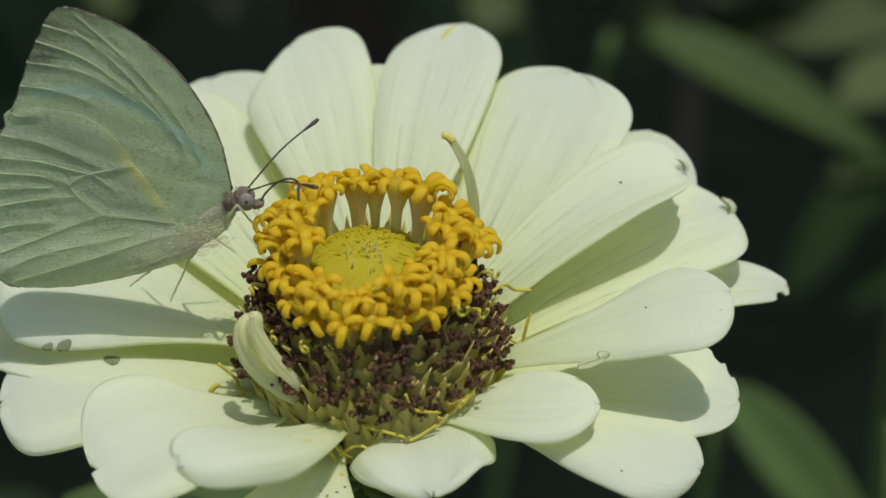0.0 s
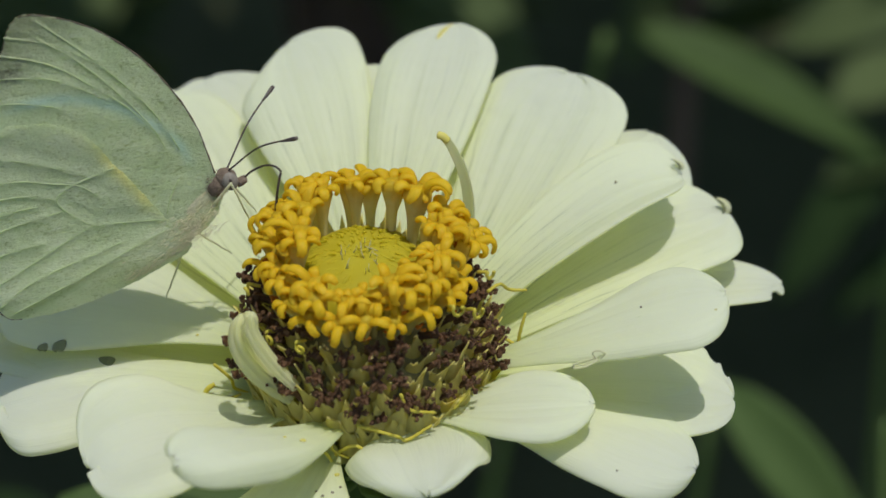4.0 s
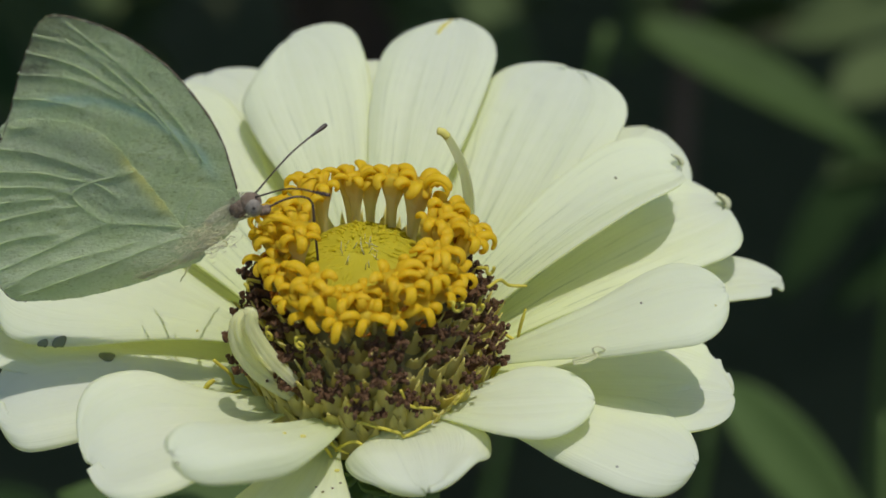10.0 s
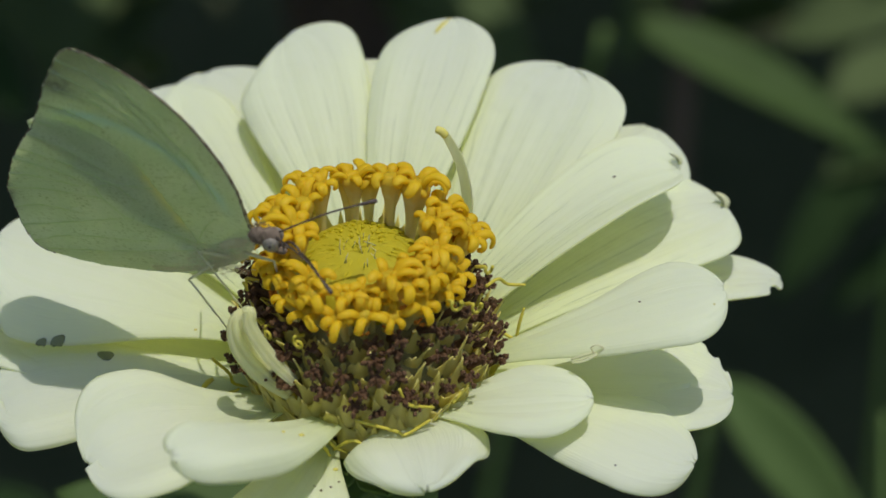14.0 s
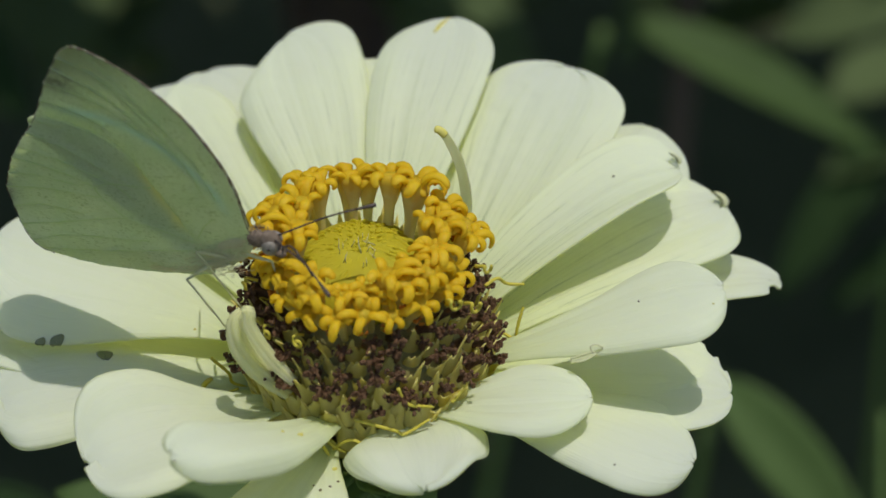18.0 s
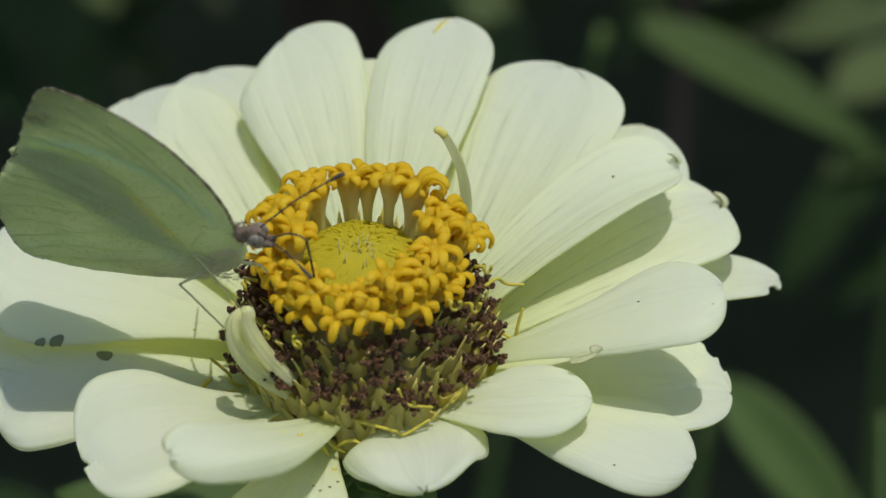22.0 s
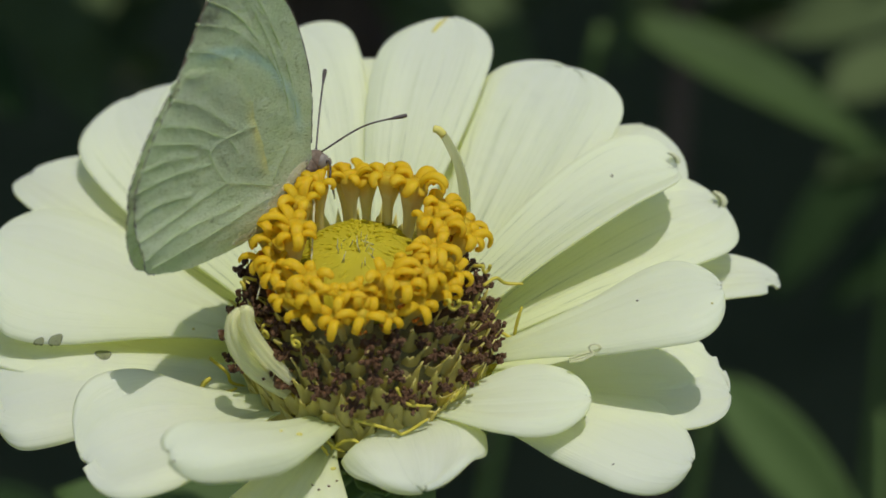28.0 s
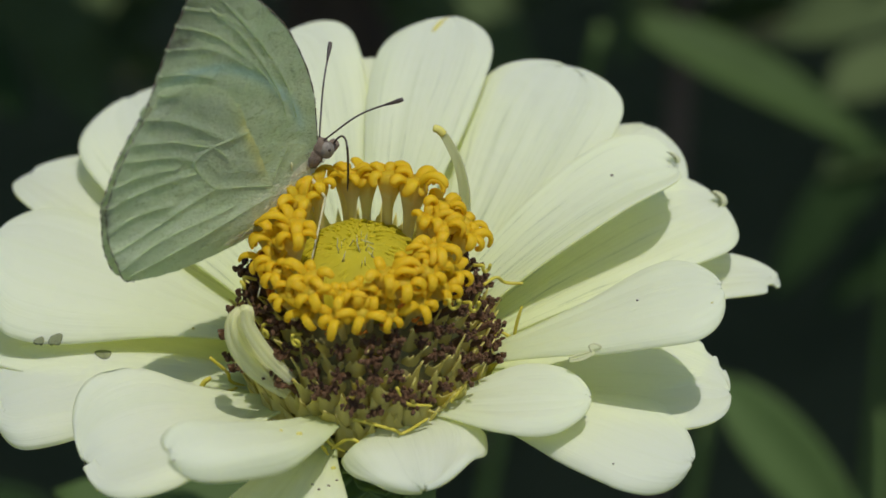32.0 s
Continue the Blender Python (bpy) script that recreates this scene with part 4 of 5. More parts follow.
def near(p, line):
    """Distance of points [n, 2] from a smooth line."""
    q = np.array([(v.x, v.z) for v in bend([(x, 0, z) for x, z in line], 5)])
    a, d = q[:-1], q[1:] - q[:-1]
    k = np.clip(((p[:, None] - a) * d).sum(2) / np.maximum((d * d).sum(1), 1e-9), 0, 1)
    return np.linalg.norm(p[:, None] - a - k[..., None] * d, axis=2).min(1)


def wing(name, outline, hub, y, material, veins, band, broad, worn, deep):
    """A thin wing from its outline in the wing's plane, x to the head and z up, raised along the veins."""
    pts = np.array([(p.x, p.z) for p in bend([(x, 0, z) for x, z in outline] + [(outline[0][0], 0, outline[0][1])], 11)[:-1]])
    n, rings = len(pts), 44
    i = np.arange(n)
    ragged = 1 + 0.005 * np.sin(i * 0.95) + 0.004 * np.sin(i * 2.4)
    out = -1 if y < 0 else 1
    s = (np.arange(rings) + 0.02) / (rings - 1 + 0.02)
    flat = np.array(hub) + (pts - np.array(hub)) * s[:, None, None]
    flat[-1] = np.array(hub) + (pts - np.array(hub)) * ragged[:, None]
    flat = flat.reshape(-1, 2)
    d = np.min([near(flat, line) for line in veins], axis=0)
    ridge = deep * (0.10 * np.exp(-(d / 0.28) ** 2) - 0.08 * np.exp(-((d - 1.0) / 0.6) ** 2))
    x, z = flat[:, 0], flat[:, 1]
    buckle = 0.10 * np.sin(x * 1.3 + z * 0.8) * np.sin(z * 1.1 - x * 0.5)
    off = y + out * (ridge + buckle * 0.5 - 0.010 * (z + 5) + 0.55 * np.exp(-((z + 2.2 - 0.10 * x) / 2.4) ** 2))
    g = np.stack([x, off, z], 1) * MM
    lift = np.array((0, 0.03 * MM, 0))
    v = np.concatenate([g + lift, g - lift])
    m = rings * n
    f = grid_faces(n, rings, wrap=True) + grid_faces(n, rings, m, True, True)
    f.append(tuple(range(n))[::-1])
    f.append(tuple(m + k for k in range(n)))
    o = (rings - 1) * n
    v = np.concatenate([v, v[o:o + n], v[m + o:m + o + n]])
    f += [(2 * m + k, 2 * m + (k + 1) % n, 2 * m + n + (k + 1) % n, 2 * m + n + k) for k in range(n)]
    me = mesh(name, v, f)
    line = near(flat, band)
    end = np.clip(np.minimum(np.linalg.norm(flat - np.array(band[0]), axis=1), np.linalg.norm(flat - np.array(band[-1]), axis=1)) / 3.0, 0.15, 1)
    marks = np.stack([np.exp(-(line / broad) ** 2) * end, np.exp(-(near(flat, worn) / 1.2) ** 2), np.exp(-(d / 0.22) ** 2)], 1)
    marks = np.concatenate([marks, marks, marks[o:], marks[o:]])
    lay = me.attributes.new("marks", "FLOAT_VECTOR", "POINT")
    lay.data.foreach_set("vector", marks.astype(np.float32).ravel())
    ob = part(name, me, material, butterfly)
    for line in veins:
        path = [Vector((p.x, y + out * 0.07 + swell(p, y), p.z)) * MM for p in bend([(a, 0, b) for a, b in line], 6)]
        k = len(path)
        part("vein", tube("vein", path, [0.10 * MM * (1 - 0.5 * j / k) for j in range(k)], 6, 0.75, (1, 0, 0.3)), VEIN, ob)
    return ob


FORE_OUT = [(1.2, -2.4), (4.6, -0.6), (6.2, 1.8), (5.9, 4.6), (5.4, 7.8), (5.0, 10.0), (3.8, 13.5), (1.6, 17.6), (-0.3, 20.2), (-3.3, 23.1), (-6.3, 25.0), (-9.2, 26.2), (-10.9, 26.4), (-12.1, 25.5), (-12.9, 24.0), (-14.1, 21.6), (-15.2, 18.8), (-16.4, 15.5), (-17.5, 13.0), (-12.3, 7.5), (-6.6, 2.3)]
HIND_OUT = [(0.8, -0.8), (-0.4, 1.2), (-2.0, 4.1), (-3.5, 6.8), (-4.6, 8.4), (-5.6, 10.5), (-6.8, 12.0), (-8.4, 13.4), (-10.6, 14.4), (-13.6, 14.9), (-16.4, 14.8), (-17.5, 13.1), (-19.0, 10.7), (-20.2, 8.3), (-21.0, 6.2), (-21.6, 4.0), (-22.0, 2.4), (-21.8, 1.0), (-21.2, -1.7), (-20.3, -3.8), (-19.1, -6.0), (-17.6, -6.6), (-13.5, -6.8), (-9.6, -6.4), (-4.9, -5.4), (-1.5, -4.3), (1.2, -3.4), (1.9, -2.0)]
# each vein runs from the margin inwards
HIND_VEINS = [[(-4.6, 7.9), (-6.3, 7.6), (-8.4, 7.2), (-10.1, 6.7), (-11.2, 5.8), (-10.7, 4.6), (-9.5, 3.3), (-8.0, 2.1), (-4.9, 1.6), (-0.5, 0.9)], [(-21.2, 4.9), (-18.7, 5.5), (-15.9, 5.6), (-13.3, 5.5)], [(-21.9, 2.6), (-18.2, 3.6), (-14.9, 4.1), (-10.8, 4.4)],
              [(-21.4, -0.3), (-19.0, 0.8), (-16.5, 1.2), (-13.6, 1.3)], [(-20.8, -2.6), (-18.1, -1.7), (-15.1, -0.6), (-11.6, 0.8), (-8.0, 2.1)], [(-19.7, -4.7), (-16.4, -2.9), (-12.8, -1.9), (-9.0, -1.2), (-5.6, -0.5)],
              [(-18.3, -5.7), (-13.5, -4.2), (-10.5, -3.3), (-7.0, -2.2), (-3.6, -1.1), (-0.6, -0.3)], [(-19.6, 9.4), (-16.2, 9.0), (-13.9, 8.6), (-11.6, 7.8), (-8.6, 6.8), (-6.6, 5.0)], [(-20.4, 7.6), (-17.3, 7.3), (-14.5, 7.0), (-12.1, 6.2), (-11.1, 5.7)], [(-18.3, 12.0), (-15.1, 11.3), (-12.8, 10.4), (-10.2, 9.1), (-7.5, 7.6)], [(-16.6, 14.3), (-15.4, 14.1), (-14.4, 14.1)]]
FORE_VEINS = [[(0.0, 1.4), (0.8, 3.2), (2.0, 4.9)], [(-15.7, 17.6), (-13.1, 17.2), (-10.5, 16.4), (-8.6, 15.6)], [(-14.8, 20.3), (-12.0, 19.8), (-9.3, 19.1), (-6.4, 17.4), (-3.8, 15.4)],
              [(-13.7, 22.7), (-10.6, 21.5), (-8.0, 20.0), (-5.2, 17.5), (-1.9, 14.2), (0.9, 10.2)], [(-12.8, 24.5), (-10.0, 23.5), (-7.4, 22.2), (-4.8, 20.2)], [(-9.3, 25.6), (-4.8, 20.7), (-1.3, 16.2), (1.1, 12.3), (2.7, 8.2)], [(-9.6, 23.7), (-6.0, 20.4), (-2.5, 15.9), (0.2, 11.5), (1.5, 8.0)]]
STREAK = [(-0.4, 1.5), (-1.9, 3.6), (-3.5, 6.4), (-4.5, 8.1), (-5.7, 10.2), (-6.8, 11.6)]
BLOOM = [(3.9, 5.2), (3.5, 6.9), (2.4, 9.4), (0.6, 11.5), (-2.0, 13.7), (-5.0, 15.5), (-8.5, 16.6), (-12.0, 16.8), (-15.3, 16.4)]


def build_wings():
    pairs = []
    for sgn in (-1, 1):
        fw = wing("forewing", FORE_OUT, (-4, 10), 0.30 * sgn, FORE, FORE_VEINS, BLOOM, 0.6, [(-13.9, 22.6), (-14.2, 21.2), (-12.7, 20.9)], 0.6)
        edge = [Vector((p.x + 0.03, 0.30 * sgn + swell(p, sgn), p.z)) * MM for p in bend([(x, 0, z) for x, z in FORE_OUT[3:13]], 5)]
        part("leading_edge", tube("leading_edge", edge, [(0.06 + 0.04 * (k % 3 == 0)) * MM for k in range(len(edge))], 6), MARGIN, fw, "brown fringed leading edge")
        rim = [Vector((p.x - 0.02, 0.30 * sgn + swell(p, sgn), p.z)) * MM for p in bend([(x, 0, z) for x, z in FORE_OUT[12:19]], 6)]
        part("outer_edge", tube("outer_edge", rim, [(0.03 + 0.05 * (k % 4 == 0)) * MM for k in range(len(rim))], 5), MARGIN, fw, "fine brown fringe of the outer edge")
        hw = wing("hindwing", HIND_OUT, (-9, 1), 0.52 * sgn, HIND, HIND_VEINS, STREAK, 0.85, [(-22.5, 3.0), (-22.2, 0.5)], 0.75)
        rim = [Vector((p.x - 0.02, 0.52 * sgn + swell(p, sgn), p.z)) * MM for p in bend([(x, 0, z) for x, z in HIND_OUT[11:22]], 6)]
        part("outer_edge", tube("outer_edge", rim, [(0.03 + 0.05 * (k % 4 == 0)) * MM for k in range(len(rim))], 5), MARGIN, hw, "fine brown fringe of the outer edge")
        pairs.append(fw)
    return pairs


def build_body():
    v, f = blob_data((3.3 * MM, 0, 1.2 * MM), (3.2 * MM, 0.5 * MM, 0.95 * MM), Matrix.Rotation(-0.68, 3, "Y"), 26, 17, 0.10, 3)
    thorax = part("thorax", mesh("thorax", v, f), FUR, butterfly, "cream furry thorax")
    r = random.Random(5)
    pieces = []
    turn = Matrix.Rotation(-0.68, 3, "Y")
    for k in range(1000):
        d = Vector((r.uniform(-1, 1), r.uniform(-1, 1), r.uniform(-1, 1))).normalized()
        p = Vector((3.3, 0, 1.2)) + turn @ Vector((d.x * 3.15, d.y * 0.48, d.z * 0.93))
        out = (turn @ Vector((d.x * 0.4 - 1.3, d.y * 0.7, d.z * 0.7 - 0.2))).normalized()
        tip = p + out * r.uniform(0.2, 0.5)
        pieces.append(tube_data([p * MM, (p * 0.5 + tip * 0.5 + Vector((0, 0, -0.05))) * MM, tip * MM], [0.024 * MM, 0.02 * MM, 0.006 * MM], 4))
    # fur spreads over the wings' roots
    for k in range(1500):
        sgn = -1 if k % 2 else 1
        q = r.random()
        p = Vector((-5.5 + 11.0 * q + r.gauss(0, 0.3), 0, -5.0 + 5.6 * q ** 1.6 + abs(r.gauss(0, 0.55))))
        if k % 4 > 1:
            p = Vector((r.gauss(2.2, 1.5), 0, r.gauss(-0.9, 0.9)))
        p.y = 0.55 * sgn + swell(p, sgn)
        tip = p + Vector((-0.75, 0.12 * sgn, r.uniform(-0.5, 0.05))) * r.uniform(0.5, 1.2)
        pieces.append(tube_data([p * MM, tip * MM], [0.03 * MM, 0.008 * MM], 4))
    part("fur", mesh("fur", *merge(pieces)), FUR, thorax, "long cream hairs", kind="stuff")
    path = bend([(-1.0, 0, -2.0), (-5, 0, -2.7), (-9, 0, -3.3), (-12, 0, -3.6)], 6)
    n = len(path)
    part("abdomen", tube("abdomen", [p * MM for p in path], [(0.95 * math.sin(math.pi * (0.25 + 0.68 * k / n)) + 0.05 + 0.04 * (k % 2)) * MM for k in range(n)], 14), FUR, butterfly, "slender pale abdomen")
    v, f = blob_data((0, 0, 0), (1.2 * MM, 1.0 * MM, 1.25 * MM), None, 22, 15, 0.1, 9)
    head = part("head", mesh("head", v, f), GREYFUR, butterfly, "grey furry head")
    v, f = blob_data((-1.2 * MM, 0, -0.45 * MM), (1.3 * MM, 0.9 * MM, 1.0 * MM), Matrix.Rotation(-0.5, 3, "Y"), 18, 13, 0.2, 4)
    part("collar", mesh("collar", v, f), GREYFUR, head, "brownish grey furry collar")
    pieces = []
    for k in range(520):
        d = Vector((r.uniform(-1, 1), r.uniform(-1, 1), r.uniform(-1, 1))).normalized()
        if d.x > 0.5:
            continue
        p = Vector((-0.8, 0, -0.1)) + Vector((d.x * 1.5, d.y * 1.05, d.z * 1.25))
        tip = p + (d + Vector((-0.5, 0, 0.1))) * r.uniform(0.15, 0.32)
        pieces.append(tube_data([p * MM, tip * MM], [0.024 * MM, 0.006 * MM], 4))
    part("fur", mesh("fur", *merge(pieces)), GREYFUR, head, "short grey hairs", kind="stuff")
    for sgn in (-1, 1):
        v, f = blob_data((0.32 * MM, sgn * 0.72 * MM, -0.18 * MM), (0.92 * MM, 0.62 * MM, 1.04 * MM), None, 20, 13)
        part("compound_eye", mesh("compound_eye", v, f), EYE_MAT, head, "rounded mottled grey eye")
        v, f = blob_data((0.36 * MM, sgn * 1.28 * MM, 0.10 * MM), (0.18 * MM, 0.13 * MM, 0.22 * MM), None, 10, 7)
        part("eye_spot", mesh("eye_spot", v, f), DARK, head, "dark spot in the eye")
        # palps
        part("palp", tube("palp", [q * MM for q in bend([(0.9, 0.35 * sgn, -1.0), (1.7, 0.3 * sgn, -0.9), (2.1, 0.25 * sgn, -0.6)], 4)], [0.4 * MM] * 6 + [0.3 * MM, 0.22 * MM, 0.1 * MM], 8), GREYFUR, head)
    for tip, bow in ((Vector(ANT_FAR), 0.6), (Vector(ANT_NEAR), 0.9)):
        base = Vector((0.65, 0.4 if tip.y > 0 else -0.4, 0.95))
        mid = base.lerp(tip, 0.5) + Vector((0, 0, bow))
        line = bend([base, mid, tip], 14)
        n = len(line)
        cut = int(n * 0.76)
        part("antenna", tube("antenna", [p * MM for p in line[:cut + 1]], 0.10 * MM, 7), DARK, head, "thin dark brown antenna")
        club = line[cut:]
        m = len(club)
        part("club", tube("club", [p * MM for p in club], [(0.11 + 0.14 * min(1, k / (m * 0.6))) * MM if k < m - 1 else 0.2 * MM for k in range(m)], 8), DARK, head, "thickened brown club")
    return head


ANT_FAR, ANT_NEAR = (8.75, 5.6, 5.6), (8.4, -6.2, 3.7)
UPPER, LOWER = 5.0, 9.0     # the tongue's two stretches
THIGH, SHIN = 3.8, 8.2      # a leg's two stretches


def build_limbs():
    arc = bend([(0, 0, 0), (UPPER * 0.3, 0, 0.75), (UPPER * 0.65, 0, 1.1), (UPPER * 0.9, 0, 0.75), (UPPER, 0, 0)], 6)
    up = part("proboscis", tube("proboscis", [p * MM for p in arc], 0.12 * MM, 8), DARK, butterfly, "dark thin tongue")
    arc = bend([(0, 0, 0), (LOWER * 0.12, 0, 0.16), (LOWER * 0.4, 0, 0.22), (LOWER, 0, 0)], 8)
    low = part("proboscis_tip", tube("proboscis_tip", [p * MM for p in arc], [0.14 * MM] * (len(arc) - 4) + [0.12 * MM, 0.11 * MM, 0.10 * MM, 0.07 * MM], 8), DARK, butterfly, "dark thin end of the tongue")
    legs = []
    for k in range(6):
        a = part("thigh", tube("thigh", [(x * MM, 0, 0) for x in (0, 1.0, 2.2, 3.2, THIGH)], [q * MM for q in (0.17, 0.21, 0.19, 0.16, 0.12)], 8), LIMB, butterfly, "pale grey leg")
        path = [(x * MM, 0, z * MM) for x, z in ((0, 0), (1.9, 0.05), (3.8, 0.0), (4.5, 0.0), (5.5, 0.06), (6.5, 0.0), (7.4, 0.08), (SHIN, 0))]
        b = part("shin", tube("shin", path, [q * MM for q in (0.13, 0.12, 0.11, 0.13, 0.09, 0.10, 0.08, 0.06)], 7), LIMB, butterfly, "thin pale shin and foot")
        legs.append((a, b))
    return up, low, legs


fore_pair = build_wings()
head = build_body()
tongue, tongue_tip, legs = build_limbs()

# seconds; place of the wings' root; yaw, lean, pitch; swing of the forewings; place x, z and nod of the head
FLIGHT = [
    (0, -21.3, 3, 18.4, 2.6, -0.7, 0.2, 0, 7.1, 3.5, 5), (0.5, -20.6, 3, 17.5, -2.6, -4.1, -3.9, -0.6, 7.2, 4, -11),
    (1, -21.5, 3, 18.1, 2.2, -5.4, 0.8, 1.1, 7.1, 3.8, 4), (1.5, -21.9, 3, 18.2, 1.9, -4.8, 2.5, 1.2, 7, 3.6, 6),
    (2, -21.6, 3, 19, 5.1, -5.4, 1.9, 1.3, 7, 3.5, 14), (2.5, -21, 3, 19.2, 5.5, -8.2, 0.2, 1, 6.8, 3.5, 12),
    (3, -21.2, 3, 19, 7.3, -9.1, 4.2, 0.6, 6.8, 3.6, 14), (3.5, -21.7, 3, 18.9, 10.2, -9.3, 6.1, 0.4, 6.9, 3.7, 12),
    (5.5, -21.9, 3, 18.8, 25.4, -5.2, 7.6, -1, 7, 3.1, 6), (6, -21.8, 3, 18.8, 26.8, -8.9, 1.6, 0.2, 6.9, 3.5, 4),
    (6.5, -21.1, 3, 19.1, 23.9, -5.1, 1.1, -1, 7, 3.2, 9), (7, -21.4, 2.3, 19.5, 21.3, -5.3, 3.2, 0, 6.9, 3.2, 5),
    (7.5, -20.8, 1.5, 20.1, 24, -8.5, -0.9, 1, 7.1, 3.3, 8), (8, -19.8, 0.8, 20.6, 21.2, -4.8, -3.6, -0.6, 7.3, 2.7, 9),
    (8.5, -19.6, -0.6, 20.8, 19.9, -1.7, -3.9, -0.7, 7.1, 3, 5), (9, -18.9, -1.9, 21.5, 14.2, -4.9, -6.9, 0.5, 7.3, 2, 2),
    (9.5, -19.9, -2.6, 21.5, 9, -3.6, 1, 0.1, 7.2, 2.4, 2), (10, -19.5, -2.7, 20.9, 4.5, -0.1, 3.2, -0.4, 7.1, 2.6, 0),
    (10.5, -20, -2.8, 21.2, 3.9, 0.7, 4.4, -0.4, 6.8, 2.7, -7), (11, -19.2, -2.9, 20.2, 3.6, -1.5, 0.9, 2.6, 7.2, 1.4, -15),
    (11.5, -19.5, -3, 21, -3, 4.1, 6.9, 2.2, 7.4, 3.6, -1), (12, -18.4, -3.1, 20.1, -5.1, 12.1, -2.7, -1.5, 7.7, 5.2, 6),
    (12.5, -17.8, -3.4, 20.1, -6.8, 12.3, -2.1, -2.6, 7.6, 5.3, 6), (13, -18.3, -3.6, 20.3, -15.7, 17.4, -2.1, -4.3, 7.4, 5.4, -1),
    (13.5, -18.3, -3.6, 20, -16.9, 16.7, 1.7, -2.9, 8.1, 4.5, -8), (14, -17.5, -3.6, 19.6, -19.3, 18.2, -4.3, -1.7, 8, 3.8, -16),
    (14.5, -17.6, -3.6, 19.6, -19.6, 18.3, -4.4, -1.3, 8, 3.9, -16), (16.5, -17.5, -3.6, 19.6, -19.8, 17.5, -4, -0.9, 8.1, 3.5, -17),
    (17, -17.6, -3.6, 19.6, -19.4, 17.6, -4.6, -1.4, 8, 3.5, -17), (17.5, -17.5, -3.6, 19.6, -19.9, 17.6, -4.4, -1, 8.1, 3.5, -16),
    (18, -17.6, -3.6, 19.5, -20, 17.6, -4.3, -1.1, 8.1, 3.4, -16), (18.5, -19.2, -3.6, 19.5, -22.8, 21.7, 0.9, 0.3, 7.8, 4.6, -12),
    (19, -19.5, -3.6, 18.9, -22, 25.1, -2.3, -2.9, 7.9, 4.7, -7), (19.5, -19.5, -3.6, 18.6, -21.5, 26.6, -2.6, -1.8, 8, 4.3, -6),
    (20, -19.7, -3.6, 18.6, -25.6, 29.3, -4.7, -2.4, 8.1, 4.4, -6), (20.5, -19.8, -3.6, 18.5, -24.3, 29.9, -3.6, -1.7, 7.6, 4.3, -6),
    (21, -18.8, -3.6, 18.3, -25.2, 31.9, -9.4, -0.8, 7.7, 5.1, -7), (21.5, -18.7, -3.6, 18.7, -22.6, 27.5, -5.2, -2, 7.7, 5, -2),
    (22, -18.4, -3.6, 18.5, -16.4, 25.8, -5.4, -3.2, 7.4, 6.4, 3), (22.5, -17.8, -3.6, 19.6, -15, 18.1, -4.5, -5.2, 7.7, 5.9, 8),
    (23, -17.6, -3.6, 20.3, -16.2, 15.2, -5.5, -4.7, 8, 5.4, 12), (23.5, -17.7, -3.6, 20.2, -16, 15.8, -3.9, -4.2, 8.2, 5.4, 12),
    (24, -19.2, -3.6, 20.3, -10.8, 16.2, -3.6, -8.2, 8, 6.1, 13), (24.5, -17.9, -5.1, 20.3, 0.6, 16.5, 3.9, -0.6, 8.3, 4, -1),
    (25, -15.8, -5.3, 20.2, 8.5, 12.8, -5.8, 2.7, 6.8, 3.7, -15), (25.5, -14, -2, 22.4, 8.8, 6.5, 3.9, 0, 6.9, 3.9, -1),
    (27.5, -10.2, 2.1, 22.7, 41.3, 4.7, -8.3, -5, 6, 3.1, 24), (28, -10.4, 2.1, 22.7, 51.7, -1.2, -17, -2.6, 7.2, 2.6, 19),
    (28.5, -10.4, 2.1, 22.8, 51.2, -1.5, -16.3, -2.3, 7.1, 2.5, 17), (29, -10.4, 2.1, 22.7, 51.5, -2.1, -16.5, -2.3, 7.3, 2.4, 17),
    (29.5, -10.5, 2.1, 22.7, 51.7, -2, -16.4, -2.6, 7.3, 2.4, 16), (30, -10.5, 2.1, 22.8, 51.7, -2.2, -17.2, -2.7, 7.2, 2.5, 15),
    (30.5, -10.7, 2.1, 22.7, 46.9, -4.8, -14.7, -3, 6.3, 3.3, 26), (31, -10.9, 2.1, 22.7, 40.1, 0.1, -8.3, -2, 6.3, 4.1, 30),
    (31.5, -10.3, 2.1, 22.8, 39.3, 3, -6.9, -4.5, 6, 4, 33), (32, -10.3, 2.1, 22.8, 40.7, 2.6, -9, -4.3, 6.3, 3.7, 32)]
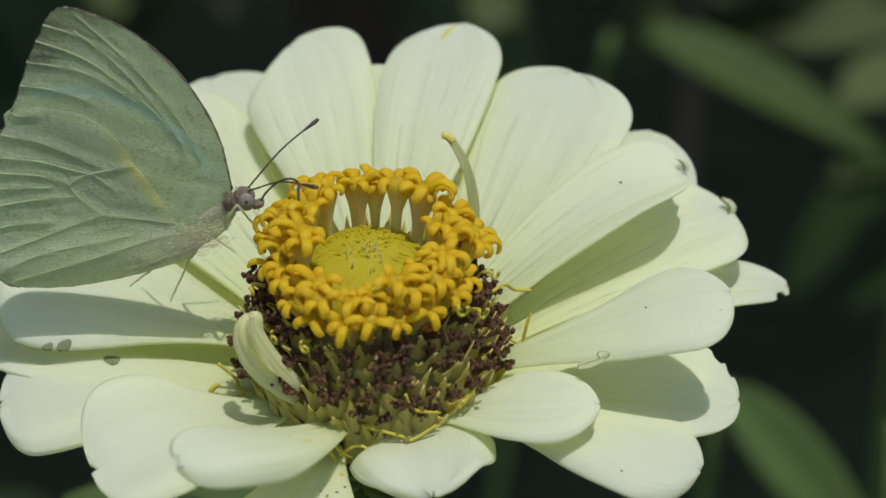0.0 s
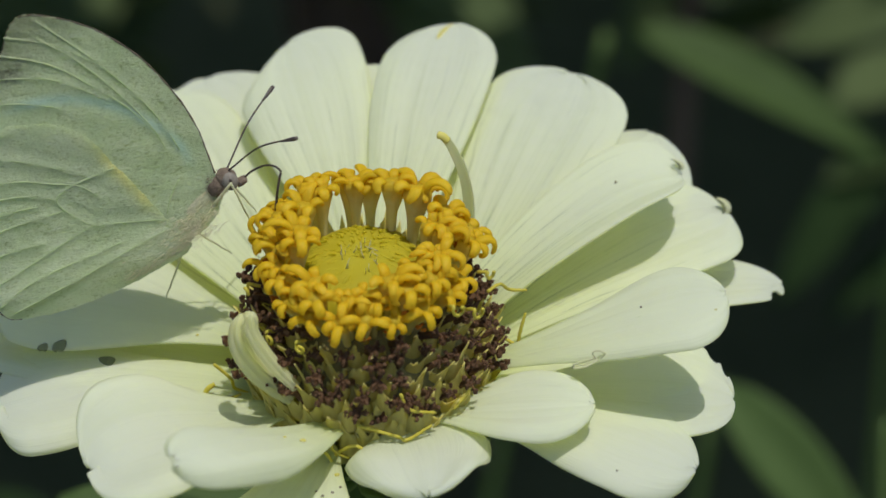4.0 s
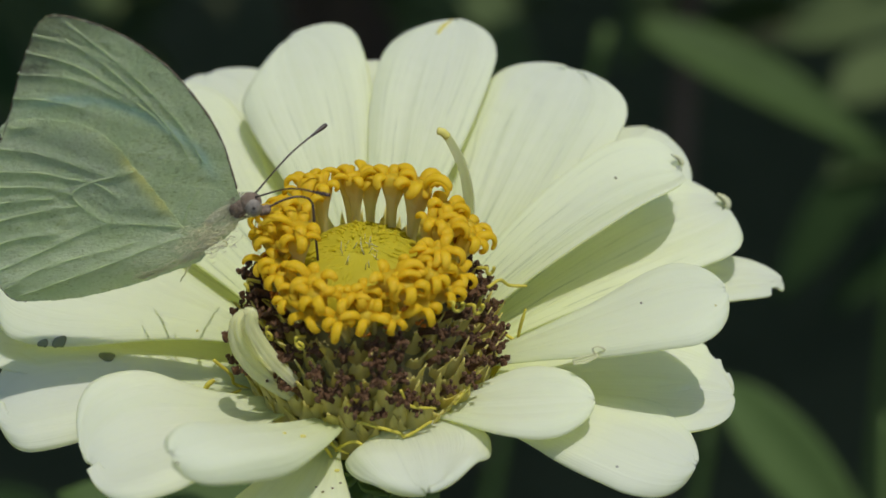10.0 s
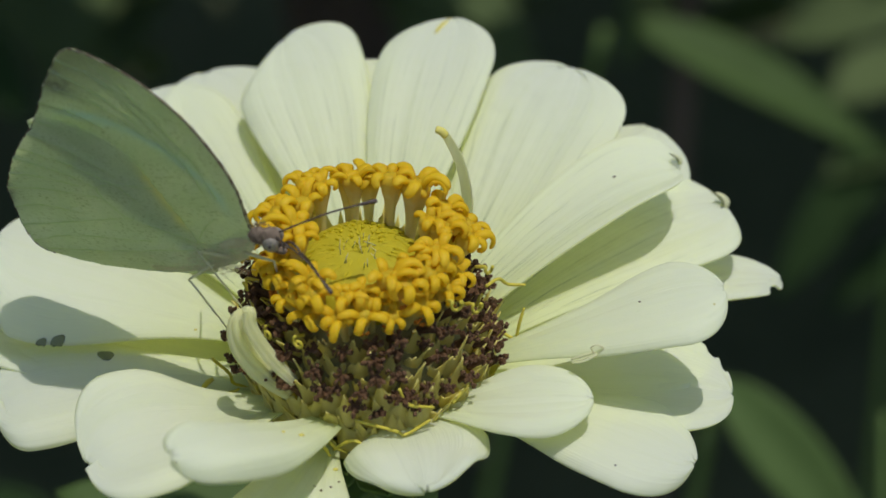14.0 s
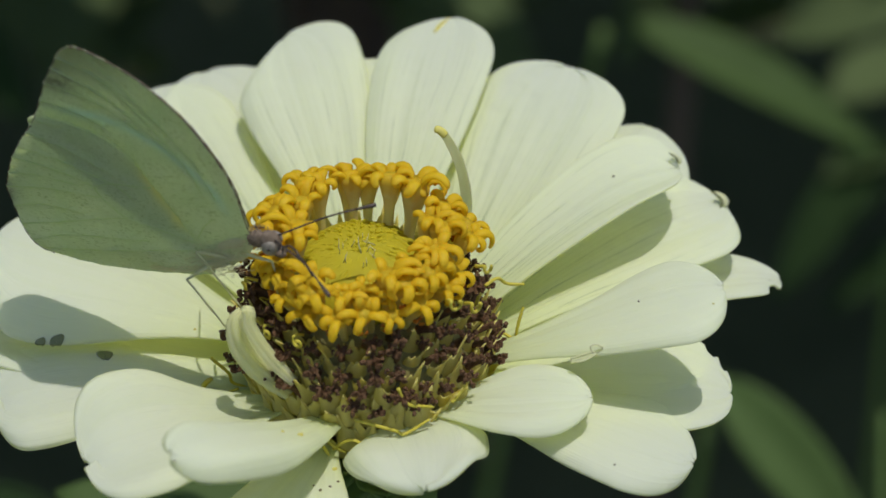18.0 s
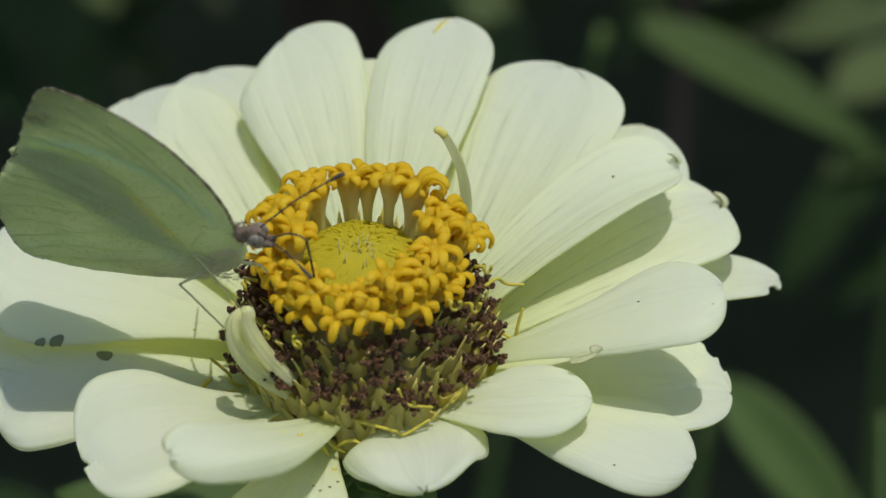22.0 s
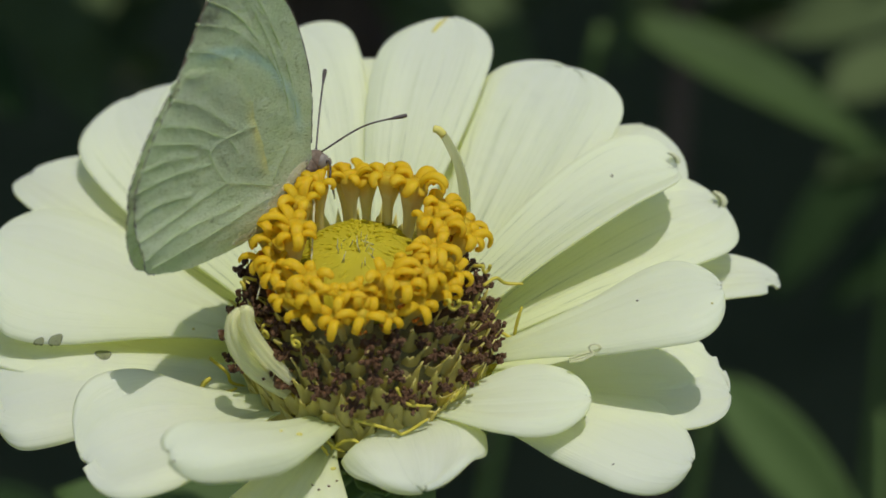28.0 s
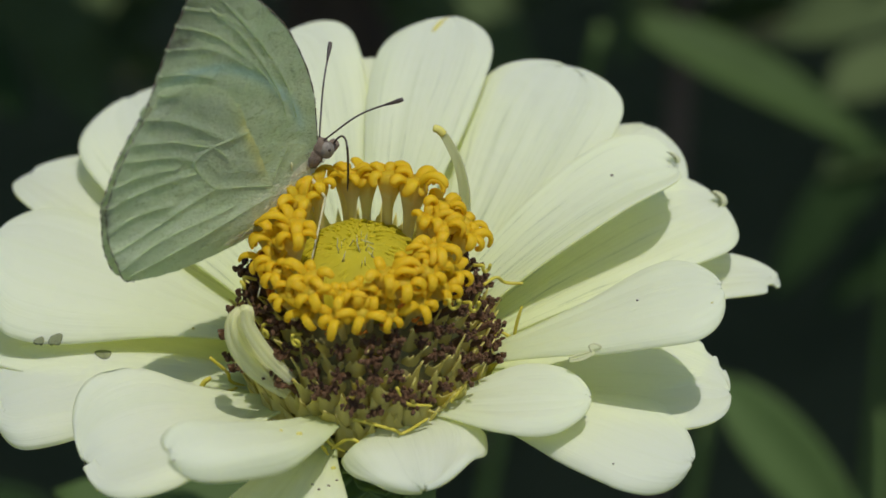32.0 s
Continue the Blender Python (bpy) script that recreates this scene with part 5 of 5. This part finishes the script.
# where the tongue bends and where it dips into the florets, over the flower's base (seconds; two places)
TONGUE = [
    (0, -8.3, 3.5, 23.8, -7.9, -2, 17.4), (2, -7.3, 4.9, 24.2, -5.5, 2, 20), (3, -9.5, 4.4, 26.2, -10.4, 2.5, 18.9), (6, -11.1, 3.6, 22.3, -10.8, 3, 19.1), (8, -8.1, 0.5, 22.2, -7.7, 0, 18.1),
    (9, -8.7, -3.8, 24, -8, 0.2, 19.9), (10, -5.8, -1, 23.2, -5.6, -2, 17), (11, -8.8, -6.3, 22.6, -7.6, -4, 18.9), (12, -5.3, -7.8, 24.5, -5, -2.4, 16.9), (13, -5.4, -8.6, 25.5, -4.3, -9.6, 17.5),
    (14, -6.8, -11.2, 23.1, -5.1, -8.8, 18.6), (18, -6.8, -11.2, 22.5, -5.4, -9.2, 18.2), (19, -7.4, -11.2, 22.5, -7.2, -9.8, 16.4), (20, -8.5, -12.7, 21.6, -7.2, -9, 15.6), (21, -7.6, -12.4, 21.8, -6.9, -10.2, 16),
    (22, -6.2, -10.8, 24.4, -5.3, -9.2, 18.3), (23, -3.5, -8.6, 24.3, -3.8, -3.6, 16.6), (24, -6.2, -9.8, 26.6, -6.1, 0, 17.7), (25, -4.9, -7.9, 24, -3, 0, 17.2), (25.5, -2.5, -4.7, 26.9, -1, -0.4, 17.2),
    (27.5, -3.5, 2.3, 24.3, -3.8, 10, 17.5), (28, -4, 4.4, 22.8, -3.8, 10, 17.5), (30, -4, 4.3, 22.7, -3.8, 10, 17.5), (31, -2, 7.2, 30.2, -3.8, 9, 18.7), (32, -2, 3.3, 27.3, -2.2, 6, 17.9)]
# feet on petals and florets, near side then far side (seconds from which they hold; six places)
FEET = [(0, ((-12.8, 6, 16), (-23.5, 5.3, 6.5), (-29.5, 6.9, 7), (-13, 9, 17), (-16, 10, 11), (-27, 10, 8))),
        (11.8, ((-9.2, -3.4, 13.0), (-13.2, -6.5, 13.2), (-14.6, -5.5, 9.4), (-12, 8, 17), (-14, 9, 12), (-19, 9, 9))),
        (24.8, ((-7.7, -6.6, 14), (-10.8, -3.2, 14), (-14.6, -4, 9.0), (-10, 8, 18), (-12, 9, 15), (-18, 9, 9))),
        (27, ((-5.7, -5.5, 18.5), (-9.5, -7.0, 16.5), (-12.0, -9, 13.5), (-6, 4, 20), (-8, 6, 19), (-10, 6, 17)))]
HIPS = ((4.9, 0.45, 0.9), (3.6, 0.5, -0.4), (2.0, 0.5, -1.5))


def lerp_rows(rows, t):
    for a, b in zip(rows, rows[1:]):
        if t <= b[0]:
            k = (t - a[0]) / (b[0] - a[0])
            return [x + (y - x) * k for x, y in zip(a[1:], b[1:])]
    return list(rows[-1][1:])


def aim(start, end):
    """A pose at start whose x axis points to end."""
    d = (end - start).normalized()
    side = Vector((0, 0, 1)).cross(d)
    side = side.normalized() if side.length > 1e-4 else Vector((0, 1, 0))
    return Matrix.Translation(start) @ Matrix((d, side, d.cross(side))).transposed().to_4x4()


def motions():
    body_rows, head_rows, wing_rows, t1, t2 = [], [], [], [], []
    leg_rows = [([], []) for _ in legs]
    for t, x, y, z, yaw, lean, pitch, swing, hx, hz, nod in FLIGHT:
        m = Matrix.Translation(Vector((x, y, z)) * MM + Vector(LIFT)) @ Matrix.Rotation(radians(yaw), 4, "Z") @ Matrix.Rotation(radians(lean), 4, "X") @ Matrix.Rotation(radians(-pitch), 4, "Y")
        back = m.inverted()
        body_rows.append((t, m))
        hm = Matrix.Translation(Vector((hx, 0, hz)) * MM) @ Matrix.Rotation(radians(-nod), 4, "Y")
        head_rows.append((t, hm))
        wing_rows.append((t, Matrix.Rotation(radians(swing), 4, "Y")))
        # the tongue
        bx, by, bz, tx, ty, tz = lerp_rows(TONGUE, t)
        start = hm @ (Vector((1.6, 0, -0.9)) * MM)
        knee = back @ (Vector((bx, by, bz)) * MM + Vector(LIFT))
        p1 = aim(start, knee)
        joint = p1 @ Vector((UPPER * MM, 0, 0))
        t1.append((t, p1))
        t2.append((t, aim(joint, back @ (Vector((tx, ty, tz)) * MM + Vector(LIFT)))))
        # the legs
        feet = [f for f in FEET if f[0] <= t][-1][1]
        for k, ((a_rows, b_rows), foot) in enumerate(zip(leg_rows, feet)):
            sgn = -1 if k < 3 else 1
            h = HIPS[k % 3]
            hip = Vector((h[0], h[1] * sgn, h[2])) * MM
            goal = back @ (Vector(foot) * MM + Vector(LIFT))
            d = goal - hip
            reach = min(max(d.length, 3.2 * MM), (THIGH + SHIN) * 0.985 * MM)
            c = (THIGH ** 2 + (reach / MM) ** 2 - SHIN ** 2) / (2 * THIGH * reach / MM)
            ang = math.acos(max(-1, min(1, c)))
            pole = Vector((1.0, 0.3 * sgn, 0.7)) if k % 3 == 0 else Vector((-1.0, 0.6 * sgn, 0.2))
            axis = d.normalized()
            out = (pole - axis * pole.dot(axis)).normalized()
            knee = hip + (axis * math.cos(ang) + out * math.sin(ang)) * THIGH * MM
            a_rows.append((t, aim(hip, knee)))
            b_rows.append((t, aim(knee, hip + axis * reach)))
    walk(butterfly, body_rows)
    walk(head, head_rows)
    for fw in fore_pair:
        walk(fw, wing_rows)
    walk(tongue, t1)
    walk(tongue_tip, t2)
    for (a, b), (a_rows, b_rows) in zip(legs, leg_rows):
        walk(a, a_rows)
        walk(b, b_rows)


motions()
